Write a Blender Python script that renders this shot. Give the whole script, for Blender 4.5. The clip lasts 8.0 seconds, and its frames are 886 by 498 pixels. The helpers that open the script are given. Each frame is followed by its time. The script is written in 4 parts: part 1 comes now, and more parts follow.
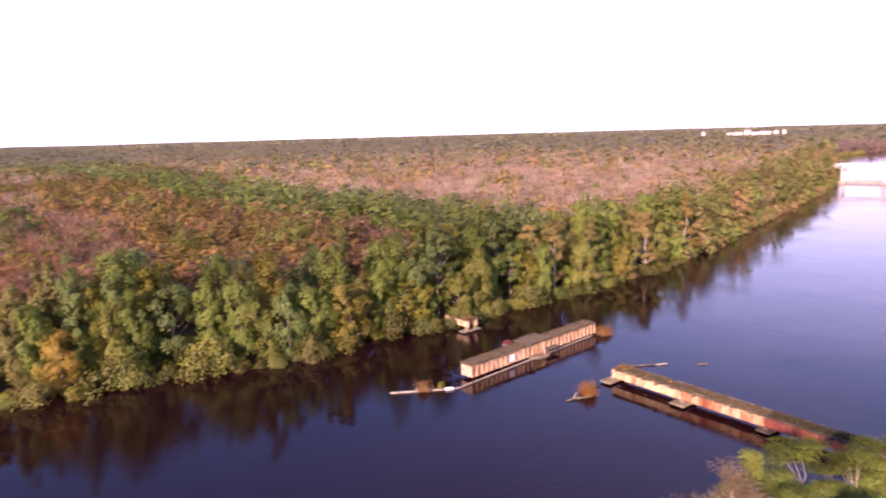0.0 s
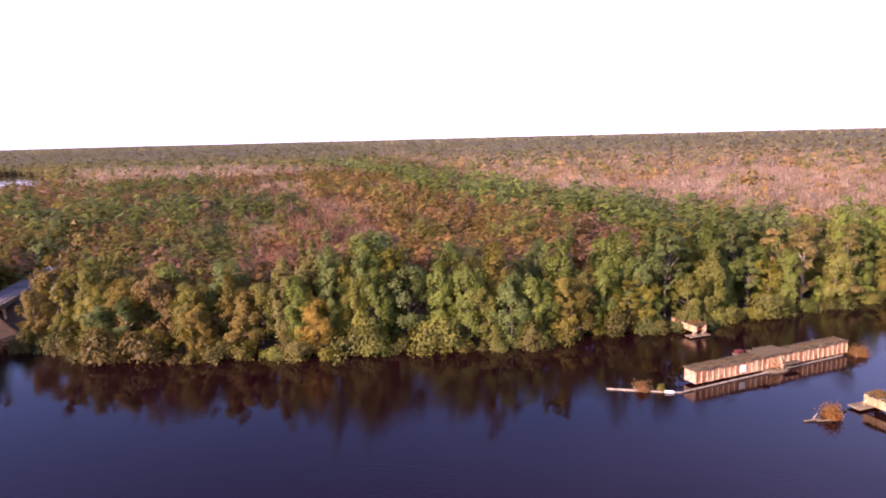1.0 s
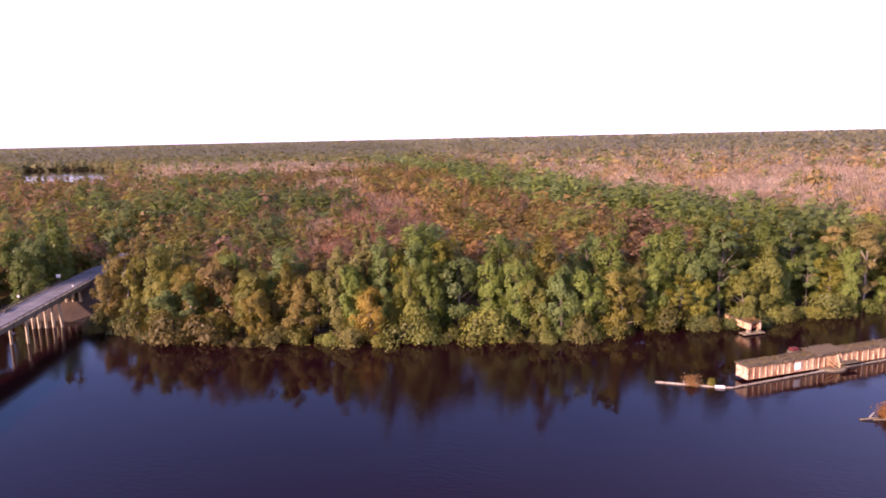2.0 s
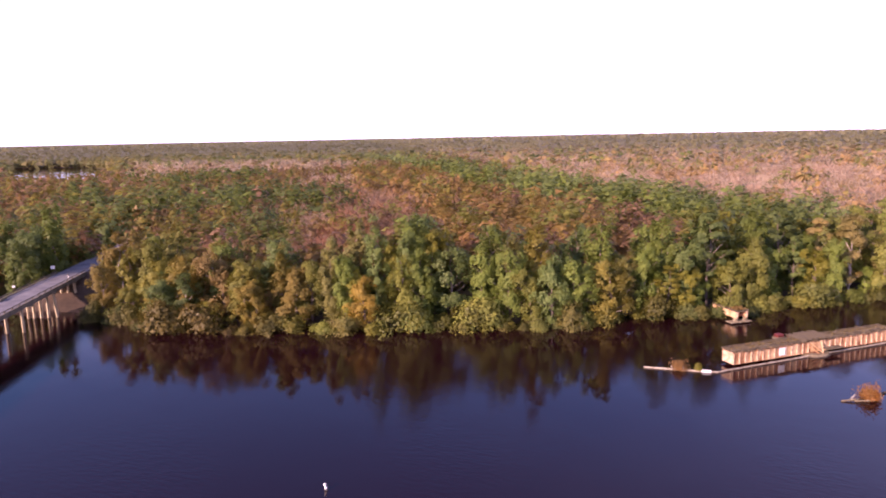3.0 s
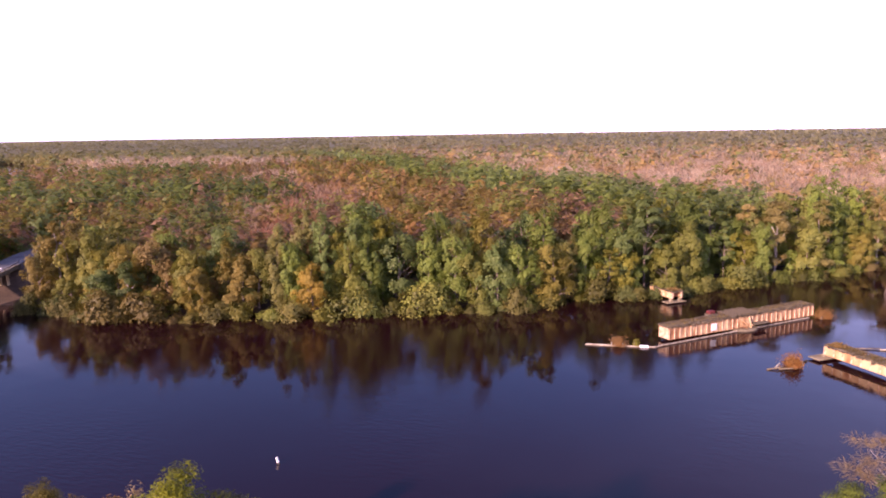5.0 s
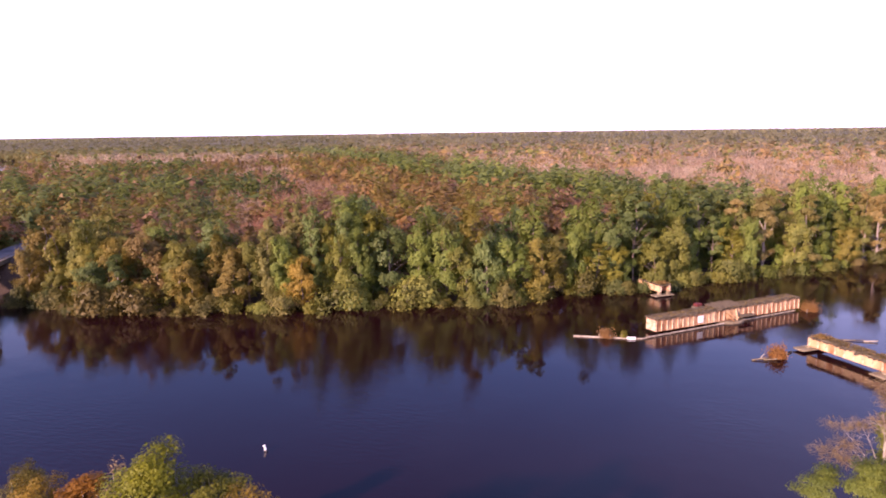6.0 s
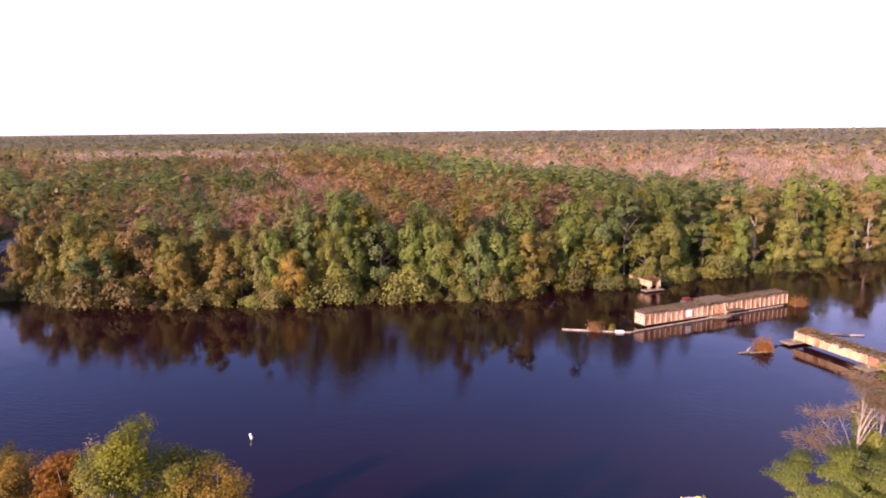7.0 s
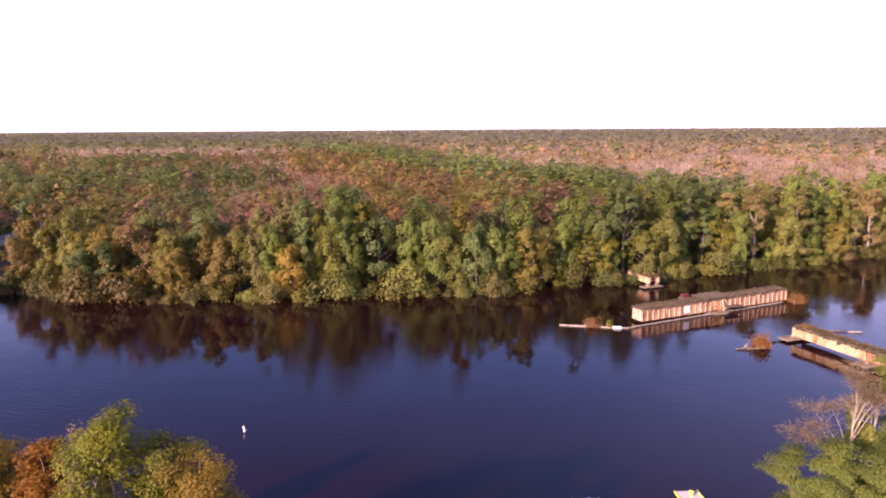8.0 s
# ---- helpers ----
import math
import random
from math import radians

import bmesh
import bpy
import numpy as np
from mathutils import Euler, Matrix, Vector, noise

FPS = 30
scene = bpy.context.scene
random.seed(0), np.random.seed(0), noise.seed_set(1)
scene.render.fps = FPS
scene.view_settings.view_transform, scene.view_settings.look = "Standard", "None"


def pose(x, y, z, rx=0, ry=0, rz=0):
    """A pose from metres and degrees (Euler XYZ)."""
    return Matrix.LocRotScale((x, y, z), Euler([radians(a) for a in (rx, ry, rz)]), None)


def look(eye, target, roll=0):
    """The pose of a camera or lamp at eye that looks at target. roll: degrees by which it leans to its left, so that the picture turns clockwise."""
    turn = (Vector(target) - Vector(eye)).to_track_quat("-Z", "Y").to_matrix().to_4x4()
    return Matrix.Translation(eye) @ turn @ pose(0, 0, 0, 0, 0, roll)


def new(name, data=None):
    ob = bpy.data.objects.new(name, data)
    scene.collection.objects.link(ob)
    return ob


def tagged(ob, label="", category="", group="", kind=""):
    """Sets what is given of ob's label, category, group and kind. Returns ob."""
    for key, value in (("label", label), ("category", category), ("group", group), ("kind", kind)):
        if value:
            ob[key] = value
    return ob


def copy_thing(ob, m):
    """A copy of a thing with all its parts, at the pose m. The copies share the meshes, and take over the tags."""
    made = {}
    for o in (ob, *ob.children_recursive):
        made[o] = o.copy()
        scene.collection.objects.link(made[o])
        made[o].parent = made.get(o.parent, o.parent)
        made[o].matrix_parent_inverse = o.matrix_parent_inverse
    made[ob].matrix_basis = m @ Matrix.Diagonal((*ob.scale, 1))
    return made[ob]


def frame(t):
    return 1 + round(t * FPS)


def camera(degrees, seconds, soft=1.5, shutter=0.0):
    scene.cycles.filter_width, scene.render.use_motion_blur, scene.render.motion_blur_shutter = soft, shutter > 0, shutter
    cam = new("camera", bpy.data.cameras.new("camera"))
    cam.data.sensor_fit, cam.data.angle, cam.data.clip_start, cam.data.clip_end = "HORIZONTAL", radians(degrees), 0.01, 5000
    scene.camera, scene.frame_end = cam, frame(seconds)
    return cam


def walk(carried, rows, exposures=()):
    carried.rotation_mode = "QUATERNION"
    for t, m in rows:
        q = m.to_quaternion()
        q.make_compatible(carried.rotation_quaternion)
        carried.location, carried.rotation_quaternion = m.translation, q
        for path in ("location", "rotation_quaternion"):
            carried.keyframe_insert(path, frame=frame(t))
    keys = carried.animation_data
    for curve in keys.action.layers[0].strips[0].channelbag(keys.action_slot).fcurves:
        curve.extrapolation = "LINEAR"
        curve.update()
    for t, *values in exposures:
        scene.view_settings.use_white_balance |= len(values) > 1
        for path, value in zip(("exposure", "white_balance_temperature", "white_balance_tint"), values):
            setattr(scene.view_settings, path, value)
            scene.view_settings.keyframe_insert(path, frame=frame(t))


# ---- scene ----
cam = camera(66.6, 8.0, 1.85, 0.2)
PATH = [
    (0, (-3.113, 1.798, 44.007), (-3.117, 3.769, 43.664), -1.6),
    (0.5, (-2.674, 0.524, 43.812), (-3.104, 2.448, 43.473), -1.4),
    (1, (-2.132, -0.767, 43.51), (-2.793, 1.091, 43.177), -1.5),
    (1.5, (-1.514, -1.998, 43.109), (-2.27, -0.177, 42.775), -1.3),
    (1.7, (-1.285, -2.475, 42.968), (-2.067, -0.665, 42.634), -1.4),
    (2.8, (-0.18, -4.959, 40.943), (-1.006, -3.168, 40.61), -1.1),
    (3, (-0.023, -5.328, 40.781), (-0.809, -3.519, 40.446), -1.2),
    (3.5, (0.244, -6.063, 40.191), (-0.427, -4.21, 39.849), -1.0),
    (4, (0.367, -6.723, 39.689), (-0.287, -4.865, 39.346), -1.0),
    (5.5, (0.919, -8.283, 37.827), (0.295, -6.414, 37.484), -0.9),
    (6, (1.664, -8.456, 37.428), (1.046, -6.585, 37.081), -0.8),
    (6.5, (2.58, -8.586, 37.014), (1.969, -6.713, 36.665), -0.7),
    (7, (3.397, -8.698, 36.6), (2.784, -6.827, 36.249), -0.6),
    (7.5, (3.887, -8.571, 36.199), (3.272, -6.701, 35.845), -0.5),
    (8, (4.18, -8.212, 35.852), (3.561, -6.343, 35.497), -0.4),
]
walk(cam, [(t, look(eye, target, roll)) for t, eye, target, roll in PATH], [(0.0, 1.4, 6050, 52), (8.0, 1.4, 6050, 52)])


# ---------- world, sun, exposure ----------
SUN_TO = Vector((-0.43, -0.90, 0.0)).normalized()   # level direction towards the sun
SUN_ELEV = radians(22)
world = bpy.data.worlds.new("sky")
scene.world = world
world.use_nodes = True
wn, wl = world.node_tree.nodes, world.node_tree.links
wn.clear()
w_out, w_bg, w_sky = wn.new("ShaderNodeOutputWorld"), wn.new("ShaderNodeBackground"), wn.new("ShaderNodeTexSky")
w_sky.sky_type, w_sky.sun_disc = "NISHITA", False
w_sky.sun_elevation, w_sky.sun_rotation = SUN_ELEV, math.atan2(SUN_TO.x, SUN_TO.y)
w_sky.air_density, w_sky.dust_density, w_sky.ozone_density = 1.0, 0.8, 5.0
w_bg.inputs["Strength"].default_value = 0.093
# pale haze that thins with height, broken by faint streaks of high cloud
w_geo, w_sep, w_map, w_noise = wn.new("ShaderNodeTexCoord"), wn.new("ShaderNodeSeparateXYZ"), wn.new("ShaderNodeMapping"), wn.new("ShaderNodeTexNoise")
w_haze, w_add, w_mix = wn.new("ShaderNodeMapRange"), wn.new("ShaderNodeMath"), wn.new("ShaderNodeMix")
w_map.inputs["Scale"].default_value = (1.5, 1.5, 6.0)
w_noise.inputs["Scale"].default_value, w_noise.inputs["Detail"].default_value = 1.6, 5.0
w_haze.inputs["From Min"].default_value, w_haze.inputs["From Max"].default_value = 0.0, 0.31
w_haze.inputs["To Min"].default_value, w_haze.inputs["To Max"].default_value = 0.8, -0.08
w_add.operation, w_add.use_clamp = "MULTIPLY_ADD", True
w_add.inputs[1].default_value = 0.2
w_side, w_veil = wn.new("ShaderNodeMapRange"), wn.new("ShaderNodeMath")   # the veil thickens towards the east
w_side.interpolation_type = "SMOOTHSTEP"
w_side.inputs["From Min"].default_value, w_side.inputs["From Max"].default_value = -0.9, 0.9
w_side.inputs["To Min"].default_value, w_side.inputs["To Max"].default_value = -0.10, 0.20
w_veil.operation = "ADD"
w_mix.data_type = "RGBA"
w_mix.inputs["B"].default_value = (9.6, 9.2, 10.8, 1)
wl.new(w_geo.outputs["Generated"], w_map.inputs["Vector"])
wl.new(w_geo.outputs["Generated"], w_sep.inputs["Vector"])
wl.new(w_map.outputs["Vector"], w_noise.inputs["Vector"])
wl.new(w_sep.outputs["Z"], w_haze.inputs["Value"])
wl.new(w_noise.outputs["Fac"], w_add.inputs[0])
wl.new(w_sep.outputs["X"], w_side.inputs["Value"])
wl.new(w_haze.outputs["Result"], w_veil.inputs[0])
wl.new(w_side.outputs["Result"], w_veil.inputs[1])
wl.new(w_veil.outputs[0], w_add.inputs[2])
wl.new(w_add.outputs[0], w_mix.inputs["Factor"])
wl.new(w_sky.outputs["Color"], w_mix.inputs["A"])
wl.new(w_mix.outputs["Result"], w_bg.inputs["Color"])
wl.new(w_bg.outputs["Background"], w_out.inputs["Surface"])

sun = new("sun", bpy.data.lights.new("sun", "SUN"))
sun.data.energy, sun.data.angle, sun.data.color = 5.0, radians(2.0), (1.0, 0.77, 0.52)
sun.matrix_world = look((-300, -500, 250), Vector((-300, -500, 250)) - Vector((SUN_TO.x * math.cos(SUN_ELEV), SUN_TO.y * math.cos(SUN_ELEV), math.sin(SUN_ELEV))))


# ---------- materials ----------
def shader(name, rough=0.8, spec=0.3):
    m = bpy.data.materials.new(name)
    m.use_nodes = True
    b = m.node_tree.nodes["Principled BSDF"]
    b.inputs["Roughness"].default_value = rough
    b.inputs["Specular IOR Level"].default_value = spec
    return m, m.node_tree.nodes, m.node_tree.links, b


def noise_node(n, l, scale, detail=4.0, stretch=(1, 1, 1), coords="Object"):
    c, mp, t = n.new("ShaderNodeTexCoord"), n.new("ShaderNodeMapping"), n.new("ShaderNodeTexNoise")
    mp.inputs["Scale"].default_value = stretch
    t.inputs["Scale"].default_value, t.inputs["Detail"].default_value = scale, detail
    l.new(c.outputs[coords], mp.inputs["Vector"])
    l.new(mp.outputs["Vector"], t.inputs["Vector"])
    return t.outputs["Fac"]


def ramp(n, l, value, stops):
    r = n.new("ShaderNodeValToRGB")
    while len(r.color_ramp.elements) < len(stops):
        r.color_ramp.elements.new(0.5)
    for e, (p, c) in zip(r.color_ramp.elements, stops):
        e.position, e.color = p, (*c, 1)
    l.new(value, r.inputs["Fac"])
    return r.outputs["Color"]


def mix(n, l, a, b, fac, mode="MIX"):
    m = n.new("ShaderNodeMix")
    m.data_type, m.blend_type = "RGBA", mode
    for sock, v in (("A", a), ("B", b), ("Factor", fac)):
        if isinstance(v, (int, float)):
            m.inputs[sock].default_value = v
        elif isinstance(v, tuple):
            m.inputs[sock].default_value = (*v, 1)
        else:
            l.new(v, m.inputs[sock])
    return m.outputs["Result"]


def bump(n, l, b, height, strength, dist=0.05):
    k = n.new("ShaderNodeBump")
    k.inputs["Strength"].default_value, k.inputs["Distance"].default_value = strength, dist
    l.new(height, k.inputs["Height"])
    l.new(k.outputs["Normal"], b.inputs["Normal"])


def noisy(name, stops, scale, rough=0.85, fine=None, strength=0.4, stretch=(1, 1, 1), spec=0.3):
    """A surface whose colour wanders through stops at one scale, with finer grain and relief over it."""
    m, n, l, b = shader(name, rough, spec)
    col = ramp(n, l, noise_node(n, l, scale, 5, stretch), stops)
    grain = noise_node(n, l, fine or scale * 9, 3)
    col = mix(n, l, col, ramp(n, l, grain, [(0.3, (0.55, 0.55, 0.55)), (0.7, (1.25, 1.25, 1.25))]), 0.6, "MULTIPLY")
    l.new(col, b.inputs["Base Color"])
    bump(n, l, b, grain, strength)
    return m


def leaf_material(name, attribute, gain, through_light):
    """Leaves: the tree's tint times a gain, mottled from clump to clump and leaf to leaf, a little light passing
    through.
    """
    m, n, l, b = shader(name, 0.55, 0.25)
    if attribute:
        src = n.new("ShaderNodeAttribute")
        src.attribute_name = "tint"
    else:
        src = n.new("ShaderNodeObjectInfo")
    isl = n.new("ShaderNodeNewGeometry")
    per_leaf = ramp(n, l, isl.outputs["Random Per Island"], [(0.0, (0.84, 0.87, 0.8)), (0.5, (1.0, 1.0, 0.96)), (1.0, (1.17, 1.13, 1.02))])
    col = mix(n, l, mix(n, l, src.outputs["Color"], gain, 1.0, "MULTIPLY"), per_leaf, 1.0, "MULTIPLY")
    clump = noise_node(n, l, 0.45, 2)
    col = mix(n, l, col, ramp(n, l, clump, [(0.3, (0.84, 0.88, 0.84)), (0.7, (1.16, 1.11, 0.94))]), 0.9, "MULTIPLY")
    l.new(col, b.inputs["Base Color"])
    tr, add, out = n.new("ShaderNodeBsdfTranslucent"), n.new("ShaderNodeMixShader"), n["Material Output"]
    l.new(col, tr.inputs["Color"])
    add.inputs["Fac"].default_value = through_light
    l.new(b.outputs["BSDF"], add.inputs[1])
    l.new(tr.outputs["BSDF"], add.inputs[2])
    l.new(add.outputs["Shader"], out.inputs["Surface"])
    return m


def water_material():
    m, n, l, b = shader("river_water", 0.04, 0.5)
    b.inputs["IOR"].default_value = 1.333
    col = ramp(n, l, noise_node(n, l, 0.02, 3), [(0.35, (0.0078, 0.0016, 0.0028)), (0.7, (0.0100, 0.0021, 0.0036))])
    l.new(col, b.inputs["Base Color"])
    swell, chop = noise_node(n, l, 0.16, 3, (1.0, 1.6, 1)), noise_node(n, l, 0.8, 4, (0.8, 2.2, 1))
    patch = n.new("ShaderNodeMapRange")
    patch.inputs["From Min"].default_value, patch.inputs["From Max"].default_value = 0.42, 0.72
    l.new(noise_node(n, l, 0.035, 3), patch.inputs["Value"])
    a, k, s = n.new("ShaderNodeMath"), n.new("ShaderNodeMath"), n.new("ShaderNodeMath")
    a.operation, k.operation, s.operation = "MULTIPLY", "MULTIPLY_ADD", "MULTIPLY"
    l.new(chop, a.inputs[0]), l.new(patch.outputs["Result"], a.inputs[1])
    l.new(a.outputs[0], k.inputs[0])
    k.inputs[1].default_value = 2.4
    l.new(swell, s.inputs[0])
    s.inputs[1].default_value = 0.32
    l.new(s.outputs[0], k.inputs[2])
    bump(n, l, b, k.outputs[0], 0.06, 0.5)
    return m


# forest_leaves has a brighter, bluer gain: haze put into the woods' colour
LEAF, LEAF_STUFF = leaf_material("leaves", False, (1.80, 1.78, 1.40), 0.47), leaf_material("forest_leaves", True, (2.14, 2.02, 1.80), 0.54)
WATER = water_material()
BARK = noisy("bark", [(0.3, (0.10, 0.075, 0.055)), (0.7, (0.24, 0.19, 0.15))], 0.8, fine=6)
PALE_BARK = noisy("pale_bark", [(0.3, (0.20, 0.16, 0.125)), (0.7, (0.38, 0.32, 0.26))], 0.8, fine=6)
GROUND = noisy("forest_floor", [(0.3, (0.035, 0.024, 0.016)), (0.55, (0.085, 0.055, 0.035)), (0.75, (0.06, 0.055, 0.025))], 0.05, fine=1.2)
PAINT = noisy("faded_paint_on_rust", [(0.34, (0.17, 0.066, 0.030)), (0.48, (0.33, 0.175, 0.082)), (0.64, (0.50, 0.35, 0.20))], 0.9, 0.7, 5, 0.3, (1, 1, 0.35))
RUST = noisy("red_rust", [(0.3, (0.075, 0.020, 0.013)), (0.55, (0.155, 0.042, 0.026)), (0.75, (0.27, 0.12, 0.075))], 0.6, 0.8, 5, 0.3, (1, 1, 0.35))
CREAM = noisy("weathered_cream_paint", [(0.32, (0.24, 0.105, 0.042)), (0.45, (0.38, 0.22, 0.10)), (0.62, (0.50, 0.35, 0.19))], 0.6, 0.7, 5, 0.3, (1, 1, 0.35))
STIFF = noisy("pale_stiffener_paint", [(0.35, (0.36, 0.20, 0.115)), (0.6, (0.58, 0.44, 0.29))], 1.5, 0.7, 7)
TIE = noisy("weathered_timber", [(0.3, (0.055, 0.043, 0.028)), (0.55, (0.120, 0.096, 0.062)), (0.75, (0.21, 0.172, 0.115))], 0.9, 0.95, 9, 0.5, (1, 4, 1), 0.1)
PALE_TIMBER = noisy("bleached_timber", [(0.3, (0.19, 0.155, 0.11)), (0.7, (0.40, 0.35, 0.27))], 0.8, 0.9, 8, 0.5, (3, 1, 1))
CONCRETE = noisy("stained_concrete", [(0.3, (0.085, 0.070, 0.045)), (0.7, (0.20, 0.172, 0.115))], 0.5, 0.9, 6)
DARK_CONCRETE = noisy("damp_dark_concrete", [(0.3, (0.045, 0.036, 0.024)), (0.7, (0.115, 0.092, 0.062))], 0.7, 0.8, 6)
DARK_TIMBER = noisy("tarred_timber", [(0.3, (0.030, 0.024, 0.018)), (0.7, (0.085, 0.066, 0.048))], 0.9, 0.9, 8, 0.4, (1, 4, 1))
ORANGE_RUST = noisy("orange_rust_streaks", [(0.34, (0.17, 0.050, 0.025)), (0.5, (0.30, 0.135, 0.065)), (0.68, (0.44, 0.30, 0.17))], 0.5, 0.75, 5, 0.3, (1, 1, 0.35))
PIER_TOP = noisy("weathered_pier_slab", [(0.3, (0.13, 0.10, 0.058)), (0.7, (0.26, 0.215, 0.135))], 0.9, 0.9, 6)
WHITE_CONCRETE = noisy("pale_concrete", [(0.3, (0.45, 0.42, 0.37)), (0.7, (0.60, 0.57, 0.52))], 0.3, 0.9, 3)
ASPHALT = noisy("asphalt", [(0.3, (0.10, 0.095, 0.10)), (0.7, (0.19, 0.18, 0.18))], 0.3, 0.9, 6)
WHITE = noisy("white_paint", [(0.3, (0.70, 0.68, 0.66)), (0.7, (0.82, 0.81, 0.80))], 1.2, 0.5, 7, 0.1)
YELLOW = noisy("yellow_plastic", [(0.3, (0.60, 0.52, 0.05)), (0.7, (0.75, 0.68, 0.10))], 1.2, 0.5, 7, 0.1)
DECKING = noisy("grey_decking", [(0.3, (0.34, 0.32, 0.31)), (0.7, (0.52, 0.50, 0.48))], 1.0, 0.8, 8, 0.3, (1, 5, 1))


# ---------- mesh helpers ----------
def mesh(name, verts, faces, material, tint=None, smooth=False):
    """A mesh from numpy arrays: verts (n, 3), faces (m, k)."""
    me = bpy.data.meshes.new(name)
    verts, faces = np.asarray(verts, np.float32), np.asarray(faces, np.int32)
    k = faces.shape[1]
    me.vertices.add(len(verts))
    me.vertices.foreach_set("co", verts.ravel())
    me.loops.add(faces.size)
    me.loops.foreach_set("vertex_index", faces.ravel())
    me.polygons.add(len(faces))
    me.polygons.foreach_set("loop_start", np.arange(0, faces.size, k, dtype=np.int32))
    me.polygons.foreach_set("loop_total", np.full(len(faces), k, np.int32))
    if smooth:
        me.polygons.foreach_set("use_smooth", np.ones(len(faces), bool))
    if tint is not None:
        att = me.attributes.new("tint", "FLOAT_COLOR", "POINT")
        att.data.foreach_set("color", np.c_[tint, np.ones(len(tint))].astype(np.float32).ravel())
    me.update()
    me.validate()
    me.materials.append(material)
    return me


def bm_mesh(name, bm, material):
    me = bpy.data.meshes.new(name)
    bm.to_mesh(me)
    bm.free()
    me.materials.append(material)
    return me


def thing(name, m, label, category, group=""):
    ob = new(name)
    ob.empty_display_size = 0.2
    ob.matrix_world = m
    return tagged(ob, label, category, group)


def child(name, me, parent, m=None, label=""):
    ob = new(name, me)
    ob.parent = parent
    if m is not None:
        ob.matrix_basis = m
    return tagged(ob, label) if label else ob


def part(name, bm, material, parent, label=""):
    return child(name, bm_mesh(name, bm, material), parent, None, label)


def add_box(bm, lo, hi, bevel=0.0, m=None):
    lo, hi = Vector(lo), Vector(hi)
    got = bmesh.ops.create_cube(bm, size=1.0)["verts"]
    bmesh.ops.scale(bm, vec=hi - lo, verts=got)
    bmesh.ops.translate(bm, vec=(lo + hi) / 2, verts=got)
    if bevel:
        edges = list({e for v in got for e in v.link_edges})
        got = bmesh.ops.bevel(bm, geom=edges, offset=bevel, segments=1, affect="EDGES")["verts"]
    if m is not None:
        bmesh.ops.transform(bm, matrix=m, verts=got)
    return bm


def box(lo, hi, bevel=0.0, m=None):
    return add_box(bmesh.new(), lo, hi, bevel, m)


def add_rod(bm, a, b, r0, r1=None, sides=8):
    a, b = Vector(a), Vector(b)
    got = bmesh.ops.create_cone(bm, cap_ends=True, segments=sides, radius1=r0, radius2=r0 if r1 is None else r1, depth=(b - a).length)["verts"]
    turn = (b - a).to_track_quat("Z", "Y").to_matrix().to_4x4()
    bmesh.ops.transform(bm, matrix=Matrix.Translation((a + b) / 2) @ turn, verts=got)
    return bm


def rod(a, b, r0, r1=None, sides=8):
    return add_rod(bmesh.new(), a, b, r0, r1, sides)


# ---------- the plan: river banks, rail line, road ----------
FAR_BANK = [(-1500, 120), (-700, 60), (-400, 70), (-260, 86), (-187, 95), (-154, 108), (-142, 99), (-130, 103), (-116, 101), (-95, 104.5), (-88, 111),
            (-71, 113), (-62, 120), (-52, 126), (-38.5, 127.5), (-27.5, 134.5), (-18, 145), (-9, 146.5), (0, 152), (8, 162), (16, 167.5), (29, 176), (44, 189.5),
            (58.5, 201.5), (74, 218), (100, 250.5), (138, 301), (172, 343), (224, 411), (276, 483), (395, 690), (465, 820), (555, 900), (700, 950), (1500, 1000)]
NEAR_BANK = [(1500, 890), (780, 850), (650, 800), (545, 690), (372, 428), (200, 214), (104, 112), (62, 82), (42, 70), (26, 58), (14, 50), (0, 45),
             (-18, 40), (-45, 34), (-110, 30), (-250, 24), (-700, -20), (-1500, 10)]
LAKE = [(-515, 415), (-600, 510), (-850, 712), (-960, 755), (-1040, 712), (-740, 495), (-600, 400), (-550, 385)]
RIVER = np.array(FAR_BANK + NEAR_BANK, float)
RAIL_0, RAIL_D, RAIL_N = np.array((45.7, 73.3)), np.array((-0.52, 0.854)), np.array((0.854, 0.52))
ROAD_0, ROAD_D, ROAD_N = np.array((-137.3, 81.4)), np.array((-0.52, 0.854)), np.array((0.854, 0.52))


def polygon_distance(p, poly):
    """Distance of points (n, 2) from a polygon's edge, negative inside."""
    poly = np.asarray(poly, float)
    best, inside = np.full(len(p), 1e9), np.zeros(len(p), bool)
    for a, b in zip(poly, np.roll(poly, -1, 0)):
        ab = b - a
        t = np.clip(((p - a) @ ab) / (ab @ ab), 0, 1)
        best = np.minimum(best, np.hypot(*(p - a - t[:, None] * ab).T))
        cross = (a[1] > p[:, 1]) != (b[1] > p[:, 1])
        x = a[0] + (p[:, 1] - a[1]) / np.where(ab[1] == 0, 1e-9, ab[1]) * ab[0]
        inside ^= cross & (p[:, 0] < x)
    return np.where(inside, -best, best)


def shore(p):
    """Distance inland from the nearest water, negative in the water."""
    return np.minimum(polygon_distance(p, RIVER), polygon_distance(p, LAKE))


def wander(p, scale, seed):
    """Smooth noise of points (n, 2), about -1 to 1."""
    return np.array([noise.fractal(Vector((x / scale, y / scale, seed * 7.3)), 1.0, 2.0, 3) for x, y in p])


